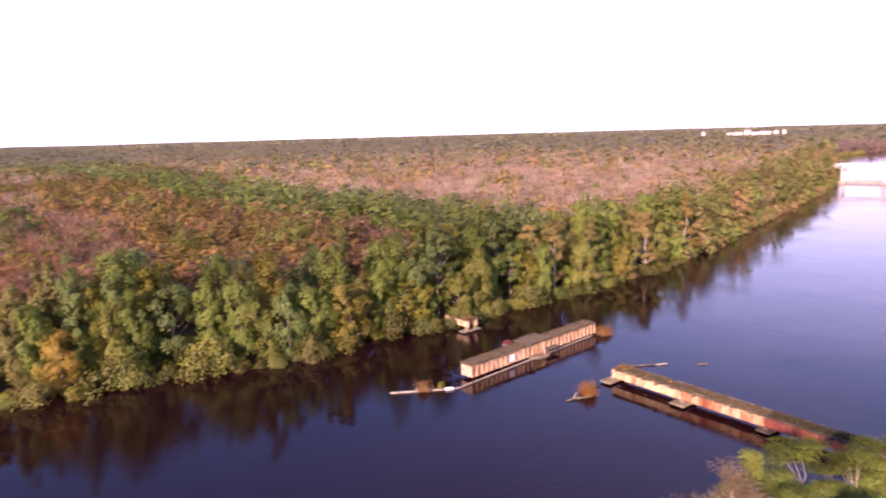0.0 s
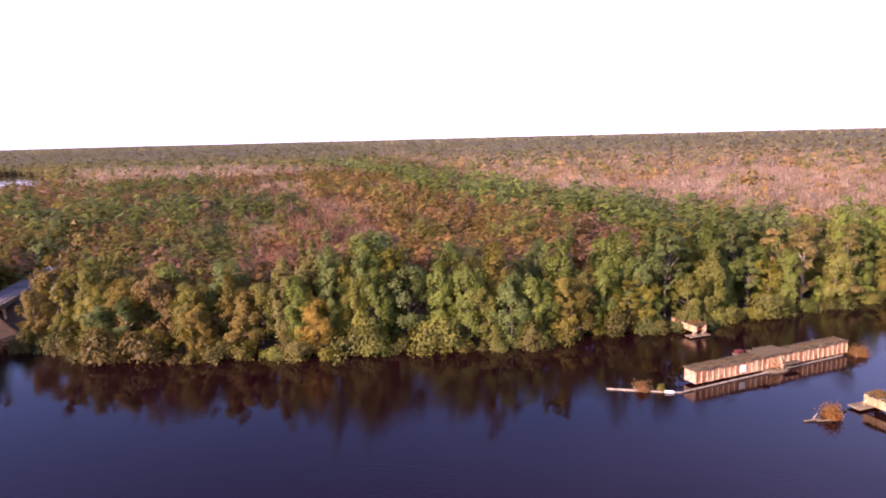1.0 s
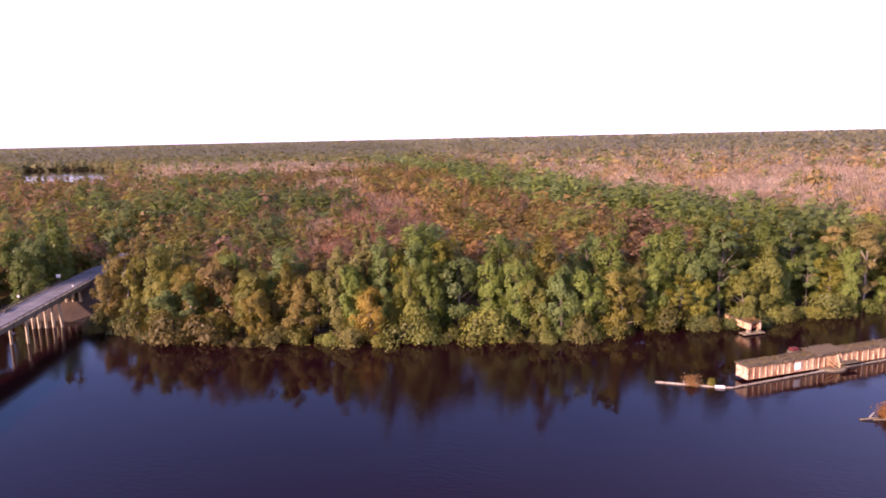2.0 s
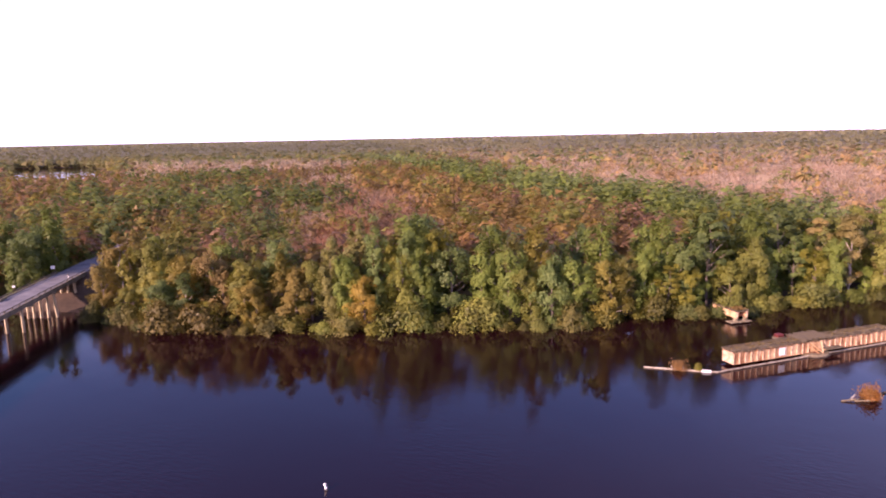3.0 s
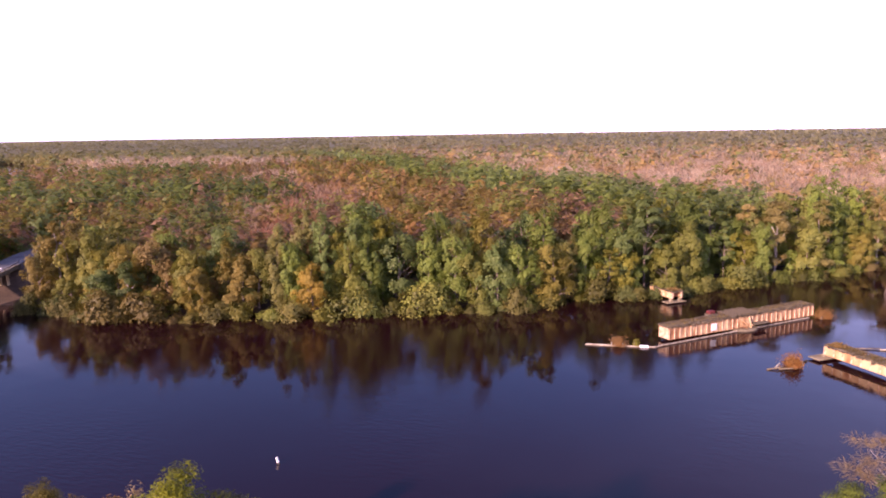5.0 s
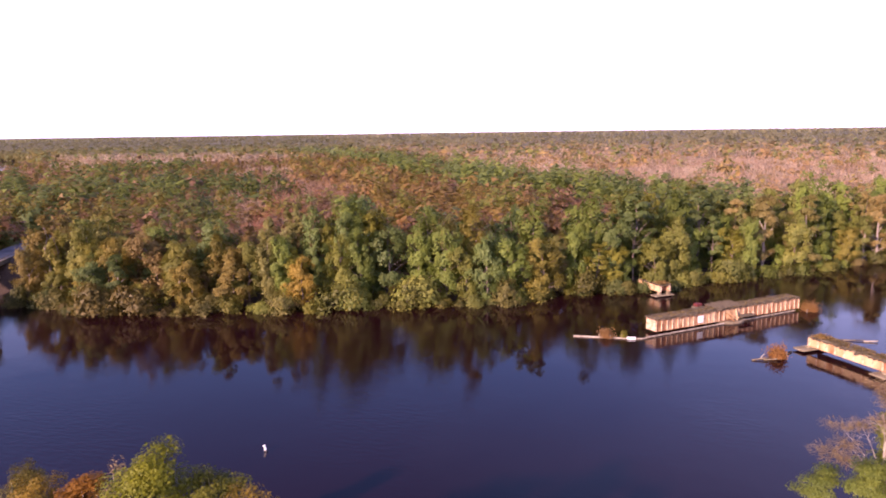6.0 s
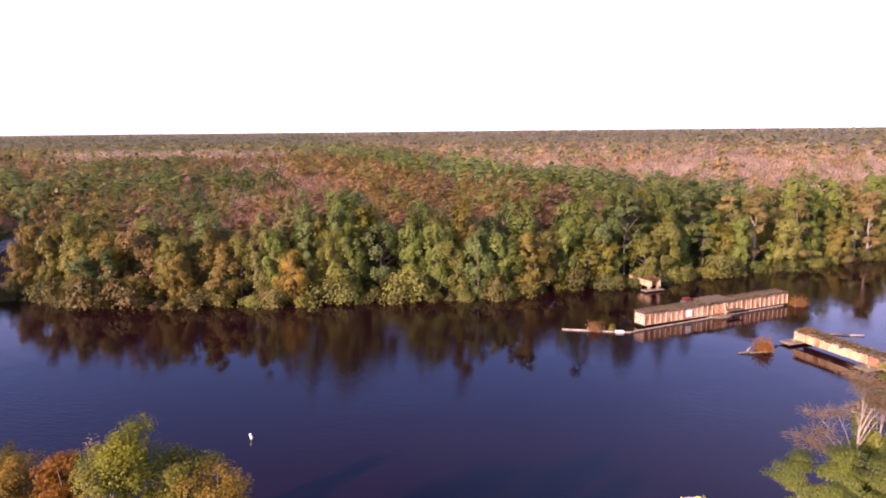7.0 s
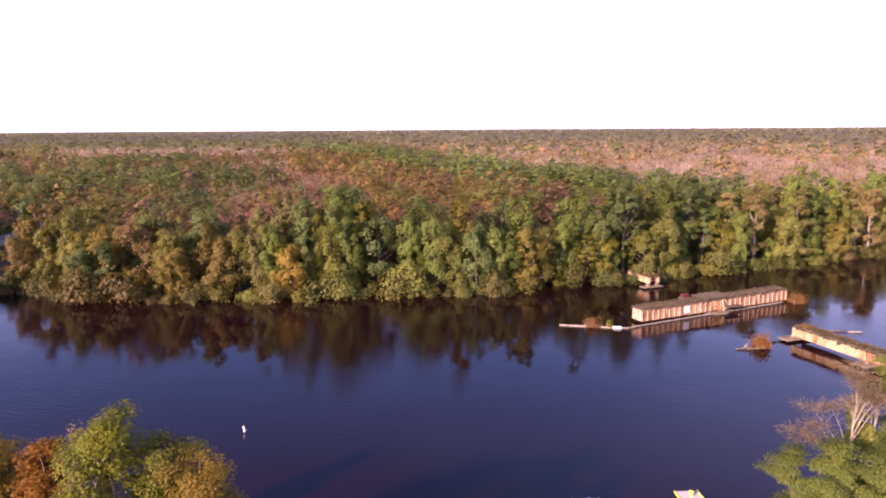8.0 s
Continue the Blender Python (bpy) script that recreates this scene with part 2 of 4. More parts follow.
# ---------- ground and water ----------
def graded(lo, hi, fine_lo, fine_hi, step, grow=1.16):
    """Grid lines, close between fine_lo and fine_hi and wider and wider outside."""
    mid = list(np.arange(fine_lo, fine_hi + 0.1, step))
    out, s = [], step
    while mid[-1] < hi:
        s *= grow
        mid.append(min(mid[-1] + s, hi))
    s, left = step, mid[0]
    while left > lo:
        s *= grow
        left = max(left - s, lo)
        out.append(left)
    return np.array(out[::-1] + mid)


def build_ground():
    gx, gy = graded(-9000, 9000, -200, 330, 5.0), graded(-3000, 9000, -30, 520, 5.0)
    X, Y = np.meshgrid(gx, gy)
    p = np.c_[X.ravel(), Y.ravel()]
    d = shore(p)
    z = np.clip((d - 3.0) * 0.22, -2.5, 0.5) + 0.12 * np.clip(d, 0, 4) / 4 * np.array([noise.noise((x / 9, y / 9, 3)) for x, y in p])
    off = np.abs((p - ROAD_0) @ ROAD_N)
    along = (p - ROAD_0) @ ROAD_D
    bank = np.clip(6.7 - np.clip(off - 6, 0, 99) * 0.6, 0, 6.7) * np.clip((along - 26) / 14, 0, 1) * np.clip(1 - (along - 90) / 120, 0.1, 1)
    z = np.where((d > -6) & (bank > 0.02), np.maximum(z, bank), z)
    n, k = len(gx), np.arange(len(gx) * len(gy)).reshape(len(gy), len(gx))
    faces = np.stack([k[:-1, :-1], k[:-1, 1:], k[1:, 1:], k[1:, :-1]], -1).reshape(-1, 4)
    tagged(new("ground", mesh("ground", np.c_[p, z], faces, GROUND, smooth=True)), "leaf-littered swampy forest floor along the river", "ground", "", "structure")
    w = mesh("water", [(-3000, -400, 0), (3000, -400, 0), (3000, 2600, 0), (-3000, 2600, 0)], [(0, 1, 2, 3)], WATER)
    tagged(new("water", w), "dark still tannin river reflecting trees and sky", "water", "", "structure")


build_ground()


# ---------- trees ----------
def cards(rng, centre, normal, size, upright=False):
    """Leaf sprays: one ragged pointed leaf patch at each centre, facing about along its normal; upright ones point upwards."""
    n = len(centre)
    normal = normal / (np.linalg.norm(normal, axis=1, keepdims=True) + 1e-9)
    helper = rng.normal(size=(n, 3)) * (0.3 if upright else 1.0) + (0, 0, 1.0 if upright else 0.0)
    u = np.cross(normal, helper)
    u /= np.linalg.norm(u, axis=1, keepdims=True) + 1e-9
    v = np.cross(normal, u)
    if upright:
        v *= 1.25 * np.where(v[:, 2:] < 0, -1, 1)
    s = size * rng.uniform(0.55, 1.35, (n, 1))
    tri = []
    for a, b in ((-0.95, -0.45), (0.95, -0.55), (0.05, 1.0)):
        j = rng.uniform(0.55, 1.3, (n, 2))
        tri.append(centre + s * (0.6 * a * j[:, :1] * u + 0.6 * b * j[:, 1:] * v) + 0.1 * s * rng.normal(size=(n, 1)) * normal)
    verts = np.stack(tri, 1).reshape(-1, 3)
    return verts, np.arange(3 * n).reshape(n, 3)


def lobes_of(kind, rng, height, radius):
    """Centres and radii of the leafy masses that make up a crown."""
    out = []
    if kind in ("round", "tall"):
        # boughs in a loose dome, each hung with upright curtains of leaves, and skirts of foliage low down
        boughs = 14 if kind == "round" else 17
        low, wide = (0.24, 1.0) if kind == "round" else (0.26, 0.86)
        lean = rng.normal(size=2) * 0.12 * radius
        for i in range(boughs):
            h = low + (0.93 - low) * (i + rng.uniform(-0.3, 0.9)) / boughs
            env = radius * wide * math.sqrt(max(0.05, 1 - ((h - 0.46) / 0.54) ** 2))
            a, d = i * 2.4 + rng.uniform(-0.7, 0.7), env * rng.uniform(0.35, 0.85)
            c = np.array((d * math.cos(a) + lean[0] * h, d * math.sin(a) + lean[1] * h, h * height))
            size = rng.uniform(0.26, 0.42) * radius
            for _ in range(4):
                o = rng.normal(size=3) * size * (0.6, 0.6, 0.95)
                out.append((*(c + o), size * rng.uniform(0.45, 0.8)))
        for i in range(8):
            h, a = rng.uniform(0.04, 0.3), rng.uniform(0, 6.283)
            d = radius * rng.uniform(0.25, 0.8)
            out.append((d * math.cos(a), d * math.sin(a), h * height, rng.uniform(0.18, 0.32) * radius))
        out.append((lean[0] + rng.normal() * 0.3, lean[1] + rng.normal() * 0.3, 0.93 * height, 0.24 * radius))
    elif kind == "pine":
        for i in range(30):
            h = rng.uniform(0.34, 1.0)
            env = radius * max(0.08, 1.12 - abs(h - 0.62) * 2.0 - max(0, h - 0.8))
            a, d = rng.uniform(0, 6.283), env * math.sqrt(rng.uniform(0.2, 1.0))
            out.append((d * math.cos(a), d * math.sin(a), h * height, rng.uniform(0.65, 1.15) * radius / 3.2))
    elif kind == "cypress":
        for i in range(34):
            h = rng.uniform(0.12, 1.0)
            env = radius * max(0.1, 1.0 - h * 0.72)
            a, d = rng.uniform(0, 6.283), env * math.sqrt(rng.uniform(0.2, 1.0))
            out.append((d * math.cos(a), d * math.sin(a), h * height, rng.uniform(0.5, 1.0) * radius / 3.2))
    elif kind == "full":
        for i in range(60):
            w = rng.normal(size=3)
            w /= np.linalg.norm(w)
            k = rng.uniform(0.4, 0.86)
            taper = radius * k * (1.0 - 0.35 * max(0.0, w[2]))
            c = np.array((w[0] * taper, w[1] * taper, (0.64 + 0.35 * w[2] * k) * height))
            out.append((*c, rng.uniform(0.15, 0.31) * radius))
        for i in range(10):
            a, d = i * 2.4, radius * rng.uniform(0.05, 0.5)
            out.append((d * math.cos(a), d * math.sin(a), rng.uniform(0.84, 0.95) * height, rng.uniform(0.16, 0.24) * radius))
    elif kind == "plates":
        # flat tiers of foliage at the ends of level limbs
        for i in range(26):
            h = 0.45 + 0.53 * ((i * 0.618) % 1.0) + rng.uniform(-0.02, 0.02)
            a, d = i * 2.4 + rng.uniform(-0.5, 0.5), radius * rng.uniform(0.25, 1.0) * min(1.0, (1.06 - h) / 0.3)
            out.append((d * math.cos(a), d * math.sin(a), h * height, rng.uniform(0.24, 0.4) * radius))
    else:  # bush
        for i in range(18):
            h = rng.uniform(0.08, 0.85)
            a, d = rng.uniform(0, 6.283), radius * math.sqrt(rng.uniform(0.0, 1.0)) * (1.1 - h * 0.6)
            out.append((d * math.cos(a), d * math.sin(a), h * height, rng.uniform(0.3, 0.5) * radius))
    return np.array(out)


def crown(kind, seed, height, radius, count, size, upright=False):
    """Vertices and faces of a crown of many small leaf patches."""
    rng = np.random.default_rng(seed)
    lobes = lobes_of(kind, rng, height, radius)
    weight = lobes[:, 3] ** 2
    pick = rng.choice(len(lobes), count, p=weight / weight.sum())
    way = rng.normal(size=(count, 3))
    way /= np.linalg.norm(way, axis=1, keepdims=True)
    way[:, 2] = np.where(rng.uniform(size=count) < 0.6, np.abs(way[:, 2]), way[:, 2])
    flat = {"pine": 0.6, "plates": 0.36, "cypress": 0.85, "round": 1.25, "tall": 1.45}.get(kind, 1.1)
    reach = rng.uniform(0.25, 1.25, (count, 1)) ** 0.75 * lobes[pick, 3:4]
    centre = lobes[pick, :3] + way * reach * (1, 1, flat)
    centre[:, 2] = np.maximum(centre[:, 2], 0.15)
    out = centre * (1, 1, 0.25) - (0, 0, height * 0.12)
    out /= np.linalg.norm(out, axis=1, keepdims=True) + 1e-9
    normal = way * (0.2 if upright else 0.35) + out * 0.95 + rng.normal(size=(count, 3)) * (0.14 if upright else 0.28) + (0, 0, 0.25)
    return cards(rng, centre, normal, size, upright), lobes


def trunk_bm(rng, height, girth, lobes, limbs=9, twigs=0):
    """A tapered, slightly bent trunk with limbs out to the leafy masses."""
    bm = bmesh.new()
    bend = [Vector((0, 0, -0.6))]
    for i in range(1, 6):
        bend.append(Vector((rng.normal() * 0.25, rng.normal() * 0.25, height * 0.93 * i / 5)))
    for i, (a, b) in enumerate(zip(bend, bend[1:])):
        add_rod(bm, a, b, girth * (1 - i * 0.17), girth * (1 - (i + 1) * 0.17), 7)
    order = sorted(range(len(lobes)), key=lambda i: -math.hypot(lobes[i][0], lobes[i][1]))[:limbs]
    for i in order:
        tip = Vector(lobes[i][:3])
        z0 = max(0.1 * height, tip.z - 0.16 * height - rng.uniform(0, 1.2))
        f = min(0.999, z0 / (height * 0.93)) * 5
        k = min(4, int(f))
        root = bend[k].lerp(bend[k + 1], f - k)
        mid = root.lerp(tip, 0.5) + Vector((0, 0, 0.35))
        add_rod(bm, root, mid, girth * 0.34, girth * 0.22, 5)
        add_rod(bm, mid, tip, girth * 0.22, girth * 0.06, 5)
        for _ in range(twigs):
            s = mid.lerp(tip, rng.uniform(0.0, 0.9))
            e = s + Vector((rng.normal(), rng.normal(), rng.uniform(0.1, 1.6))) * (0.055 * height)
            add_rod(bm, s, e, girth * 0.10, girth * 0.02, 3)
    return bm


def make_tree(kind, seed, height, radius, count, size, bark, girth=0.3, limbs=9, twigs=0, name="tree"):
    """A tree thing at the origin: trunk with limbs, and a crown."""
    rng = np.random.default_rng(seed + 50)
    top = new(name)
    (v, f), lobes = crown(kind, seed, height, radius, count, size)
    if kind != "bush":
        part("trunk", trunk_bm(rng, height, girth, lobes, limbs, twigs), bark, top)
        child("crown", mesh("crown", v, f, LEAF), top)
    else:
        part("stem", trunk_bm(rng, height * 0.8, 0.08, lobes, 6), bark, top)
        child("foliage", mesh("foliage", v, f, LEAF), top)
    return top


def bare_crown(seed, height, radius, count, width):
    """A leafless crown: thin upright twigs fanning out of a vase."""
    rng = np.random.default_rng(seed)
    h = rng.uniform(0.3, 0.95, count) * height
    a, d = rng.uniform(0, 6.283, count), radius * np.sqrt(rng.uniform(0, 1, count)) * np.clip(1.2 - np.abs(h / height - 0.68) * 1.9, 0.15, 1)
    root = np.c_[d * np.cos(a), d * np.sin(a), h]
    way = np.c_[0.35 * np.cos(a) * d / radius + rng.normal(size=count) * 0.3, 0.35 * np.sin(a) * d / radius + rng.normal(size=count) * 0.3, np.ones(count)]
    tip = root + way * rng.uniform(0.08, 0.2, (count, 1)) * height
    side = np.cross(way, rng.normal(size=(count, 3)))
    side *= width / (np.linalg.norm(side, axis=1, keepdims=True) + 1e-9)
    tri = np.stack([root - side, root + side, tip], 1).reshape(-1, 3)
    return tri, np.arange(3 * count).reshape(count, 3)


GREEN, DEEP, OLIVE, YELLOWGREEN, GOLD, ORANGE, TAN, RUSSET, PINK, GREY_PINK, CRIMSON = (
    np.array(c) for c in ((0.072, 0.092, 0.024), (0.048, 0.064, 0.024), (0.125, 0.110, 0.028), (0.17, 0.165, 0.030), (0.215, 0.155, 0.035), (0.185, 0.122, 0.048),
                          (0.188, 0.150, 0.072), (0.135, 0.080, 0.052), (0.180, 0.130, 0.108), (0.210, 0.170, 0.146), (0.20, 0.050, 0.050)))


def place_tree(proto, x, y, z, scale, turn, tint, label, category="tree", group="trees on the far bank", wide=1.0):
    ob = copy_thing(proto, pose(x, y, z, 0, 0, turn) @ Matrix.Diagonal((scale * wide, scale * wide, scale, 1)))
    ob.name = proto.name.split(".")[0]
    tagged(ob, label, category, group)
    for c in ob.children:
        c.name = c.name.split(".")[0]
        if c.name.startswith(("crown", "foliage")):
            c.color = (*tint, 1)
    return ob


PROTOS = {
    "round": [make_tree("round", s, 16, 4.8, 7700, 0.42, BARK) for s in (1, 2, 3, 4)],
    "tall": [make_tree("tall", s, 21, 4.4, 8000, 0.42, BARK) for s in (5, 6, 7)],
    "pine": [make_tree("pine", s, 22, 4.0, 6200, 0.44, BARK, 0.28) for s in (8, 9, 10)],
    "cypress": [make_tree("cypress", s, 18, 4.3, 5600, 0.38, PALE_BARK, 0.3, 14) for s in (11, 12)],
    "round_behind": [make_tree("round", s, 16, 4.8, 2900, 0.66, BARK) for s in (81, 82, 83)],
    "tall_behind": [make_tree("tall", s, 21, 4.4, 3100, 0.66, BARK) for s in (85, 86, 87)],
    "bush": [make_tree("bush", s, 4.4, 2.9, 1700, 0.36, BARK, name="bush") for s in (13, 14, 15)],
}
WORDS = {"round": "broad-crowned", "tall": "tall full-leaved", "pine": "tall green pine", "cypress": "airy bald cypress", "bush": "low leafy"}


def tint_word(tint):
    table = ((GREEN, "green"), (DEEP, "dark green"), (OLIVE, "olive"), (YELLOWGREEN, "yellow-green"), (GOLD, "golden"), (ORANGE, "orange"), (TAN, "tan"), (RUSSET, "russet"))
    return min(table, key=lambda r: np.abs(np.log(r[0] / tint)).sum())[1]


def tree_label(kind, tint):
    w = tint_word(tint)
    return {"bush": f"low leafy {w} bush at the water's edge", "pine": f"tall {w} pine with a bare lower trunk"}.get(
        kind, f"{WORDS[kind]} {w} autumn tree on the river bank")


# trees that stand out on the far bank: x, y, kind, height, tint
NOTABLE = [
    (-66, 132, "tall", 23.0, GREEN * 1.25), (-75, 121, "round", 12.0, YELLOWGREEN * 0.8), (-69.5, 116, "round", 10.5, GOLD * 0.85), (-84, 118, "round", 13.5, OLIVE * 0.5 + GREEN * 0.4),
    (-55, 130, "round", 16.0, DEEP * 1.3), (-49, 138, "tall", 19.5, GREEN), (-38, 138, "tall", 20.5, GOLD * 0.32 + GREEN * 0.35), (-37, 131, "round", 11.5, OLIVE * 0.4 + GREEN * 0.6),
    (-25, 146, "tall", 20.5, GREEN * 1.15), (-22, 139, "round", 13.0, OLIVE * 0.9), (-29, 136, "round", 13.0, GREEN * 1.5), (-13, 155, "tall", 21.0, GREEN),
    (-3, 158, "pine", 22.0, DEEP * 1.25), (6, 170, "tall", 21.0, GREEN * 0.9), (12, 178, "pine", 22.0, DEEP), (-8, 151, "round", 9.5, YELLOWGREEN * 0.75),
    (28, 181, "cypress", 20.0, TAN * 0.5 + GREEN * 0.25 + RUSSET * 0.15), (39, 188, "cypress", 18.5, TAN * 0.4 + GREEN * 0.35 + ORANGE * 0.1), (43, 194, "tall", 19.0, GREEN), (60, 206, "cypress", 18.5, TAN * 0.75 + RUSSET * 0.15),
    (51, 196, "round", 10.0, OLIVE), (20, 174, "round", 11.5, YELLOWGREEN * 0.65), (80, 227, "cypress", 20.0, GOLD * 0.35 + TAN * 0.35), (92, 240, "round", 16.0, GREEN * 0.6 + TAN * 0.35),
    (-97, 111, "round", 14.0, OLIVE * 0.6 + GREEN * 0.3), (-112, 110, "round", 14.5, GOLD * 0.3 + OLIVE * 0.35), (-124, 112, "tall", 17.5, OLIVE * 0.5 + GREEN * 0.4), (-135, 112, "cypress", 18.0, ORANGE * 0.3 + OLIVE * 0.4),
    (-105, 116, "tall", 17.5, GREEN * 1.1), (-90, 116, "tall", 15.0, GOLD * 0.3 + GREEN * 0.3),
]


def bank_trees():
    rng = np.random.default_rng(21)
    spots = [(x - 1.7, y - 0.4) for x, y, *_ in NOTABLE]
    for x, y, kind, height, tint in NOTABLE:
        x, y = x - 1.7, y - 0.4
        proto = PROTOS[kind][rng.integers(len(PROTOS[kind]))]
        base = {"round": 16, "tall": 21, "pine": 22, "cypress": 18, "bush": 4.4}[kind]
        place_tree(proto, x, y, 0.45, height / base, rng.uniform(0, 360), tint, tree_label(kind, tint), wide=1.12)
    line = np.array(FAR_BANK[4:25], float)
    for a, b in zip(line, line[1:]):
        length = np.hypot(*(b - a))
        inland = np.array((-(b - a)[1], (b - a)[0])) / length
        for row, (deep, gap) in enumerate(((-0.6, 3.5), (3.6, 4.7), (9.5, 5.4), (16.0, 6.2))):
            for s in np.arange(0, length, gap):
                p = a + (b - a) * (s + rng.uniform(0, gap)) / length + inland * (deep + rng.uniform(-1.0, 1.2) * (1.0 if row == 0 else 2.2))
                if -7.5 < (p - ROAD_0) @ ROAD_N < 11.0 and (p - ROAD_0) @ ROAD_D > -5:
                    continue
                near = min((math.hypot(p[0] - x, p[1] - y) for x, y in spots), default=99)
                if row and near < (3.0, 3.6, 4.2)[row - 1] or not row and near < 1.0:
                    continue
                if np.hypot(*(p - (1.0, 148.6))) < (3.6 if not row else 4.4):
                    continue
                x, y = p
                if row:
                    spots.append((x, y))
                w = rng.uniform()
                if x < -86:
                    tint = (OLIVE * 0.9 + GREEN * 0.2, GREEN * 1.0 + OLIVE * 0.2, GOLD * 0.4 + OLIVE * 0.45, RUSSET * 0.55 + OLIVE * 0.45, DEEP * 1.4, ORANGE * 0.3 + OLIVE * 0.5, OLIVE * 0.7 + DEEP * 0.5)[rng.integers(7)]
                elif x < 18:
                    tint = (GREEN * 1.3, DEEP * 1.7, OLIVE * 0.45 + GREEN * 0.6, GREEN * 1.5, DEEP * 1.4, YELLOWGREEN * 0.55, TAN * 0.35 + GREEN * 0.5)[rng.integers(7)]
                else:
                    tint = (GREEN * 1.55, GREEN * 0.9 + TAN * 0.24, OLIVE * 0.3 + GREEN * 0.72 + TAN * 0.12, TAN * 0.48 + RUSSET * 0.36 + GREEN * 0.24, GREEN * 1.6, OLIVE * 0.4 + GREEN * 0.75)[rng.integers(6)]
                if x < -86:
                    tint = tint * 0.85
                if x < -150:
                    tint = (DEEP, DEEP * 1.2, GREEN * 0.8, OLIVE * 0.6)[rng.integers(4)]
                tint = tint * rng.uniform(0.85, 1.2)
                if row == 0:
                    kind, height = "bush", rng.uniform(1.6, 4.2) * (rng.uniform(1.3, 2.1) if rng.uniform() < 0.4 else 1.0)
                    tint = (tint * 0.6 + YELLOWGREEN * rng.uniform(0.0, 0.15 if x < -86 else 0.4 if x < 18 else 0.2) + RUSSET * rng.uniform(0, 0.15)) * rng.uniform(0.6, 1.0) * (0.85 if x < -86 else 1.0)
                else:
                    kind = ("round", "tall", "round", "tall", "pine" if -20 < x < 30 else "round", "cypress" if x > 20 or x < -86 else "tall")[rng.integers(6)]
                    height = (rng.uniform(7, 17.5), rng.uniform(12, 21.5), rng.uniform(15, 23.0))[row - 1] * (1.1 if x < -150 else 0.84 if x < -86 else 1.0 if x > 20 else 1.0)
                base = {"round": 16, "tall": 21, "pine": 22, "cypress": 18, "bush": 4.4}[kind]
                forms = PROTOS.get(kind + "_behind", PROTOS[kind]) if row == 3 else PROTOS[kind]
                proto = forms[rng.integers(len(forms))]
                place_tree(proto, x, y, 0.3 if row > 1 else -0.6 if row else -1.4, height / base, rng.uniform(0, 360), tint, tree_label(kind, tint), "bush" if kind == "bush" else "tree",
                           "bushes on the far bank" if kind == "bush" else "trees on the far bank", wide=rng.uniform(0.88, 1.15) * min(1.25, (15 / height) ** 0.4) if row else rng.uniform(0.7, 1.25))
    return np.array(spots)


BANK_SPOTS = bank_trees()


def woodland_kind(p, d):
    """What grows at points of the plan: kind index (0 leafy, 1 pine, 2 bare, 3 low brush) and tint, hazed with
    distance.
    """
    rng = np.random.default_rng(77)
    n = len(p)
    u, v = (p - RAIL_0) @ RAIL_D, (p - RAIL_0) @ RAIL_N
    r = np.hypot(p[:, 0], p[:, 1])
    big, mid = wander(p, 160, 1), wander(p, 45, 2)
    kind, tint = np.zeros(n, int), np.tile(OLIVE * 0.85, (n, 1))
    roll = rng.uniform(size=n)
    pick = np.clip(((wander(p, 22, 3) * 0.85 + 0.5) * 0.75 + 0.25 * rng.uniform(size=n)) * 6, 0, 5.99).astype(int)
    mixed = np.array([DEEP * 1.2, GREEN, OLIVE * 0.8, GREEN * 0.5 + OLIVE * 0.5, GOLD * 0.25 + OLIVE * 0.55, RUSSET * 0.5 + OLIVE * 0.45])
    tint[:] = mixed[pick]
    left = (p[:, 0] < -15) & (r < 800)
    autumn = np.array([DEEP * 1.2, OLIVE * 0.8, RUSSET * 0.5 + OLIVE * 0.4, RUSSET * 0.65 + PINK * 0.25, GREEN * 0.5 + OLIVE * 0.4, RUSSET * 0.55 + GOLD * 0.25])
    tint[left] = autumn[pick[left]] * 0.9
    # upriver bank: olive and tan growth, extra tan mixed in as painted haze
    side = (p[:, 0] > 60) & (d < 60)
    tint[side] = np.array([GREEN * 1.1, GREEN * 0.7 + TAN * 0.25, GREEN * 0.9 + TAN * 0.15, OLIVE * 0.4 + TAN * 0.45, TAN * 0.7 + PINK * 0.2, TAN * 0.4 + RUSSET * 0.6])[pick[side]]
    def within(x, y, rx, ry, wobble=0.35):
        return np.hypot((p[:, 0] - x) / rx, (p[:, 1] - y) / ry) < 1 + wobble * mid

    # bare winter-pink swamp right of the line, a red and pink hollow behind the bank left of it, pale marsh far left
    bare = (v > 55 + 12 * mid) & (d > 34 + 22 * mid) & (roll < np.where(r > 260, 0.955, 0.93) + 0.2 * big)
    bare &= ~((mid + 0.6 * big > 0.42) & (roll < 0.6)) & ~((r > 650) & (roll < 0.2))
    swamp = (v > 55 + 12 * mid) & (d > 30) & ~bare
    tint[swamp] = np.array([OLIVE * 0.5 + TAN * 0.5, TAN * 0.7 + ORANGE * 0.2, GREEN * 0.9 + TAN * 0.2, TAN * 0.5 + RUSSET * 0.6, ORANGE * 0.5 + TAN * 0.4, PINK * 0.6 + TAN * 0.4])[pick[swamp]]
    pocket = within(-104, 172, 20, 32) | within(-128, 212, 32, 38) | within(-168, 272, 38, 55)
    bare |= (pocket & (roll < 0.84) | (within(-235, 410, 80, 62) | within(-600, 560, 250, 180)) & (roll < 0.88)) & (d > 22)
    bare |= (v < -60) & (r > 420) & (mid + big > 0.4) & (roll < 0.6)
    kind[bare] = 2
    pinks = np.array([PINK * 0.55 + OLIVE * 0.3, GREY_PINK * 0.8, PINK * 0.85, GREY_PINK, PINK * 1.05, OLIVE * 0.45 + RUSSET * 0.55])
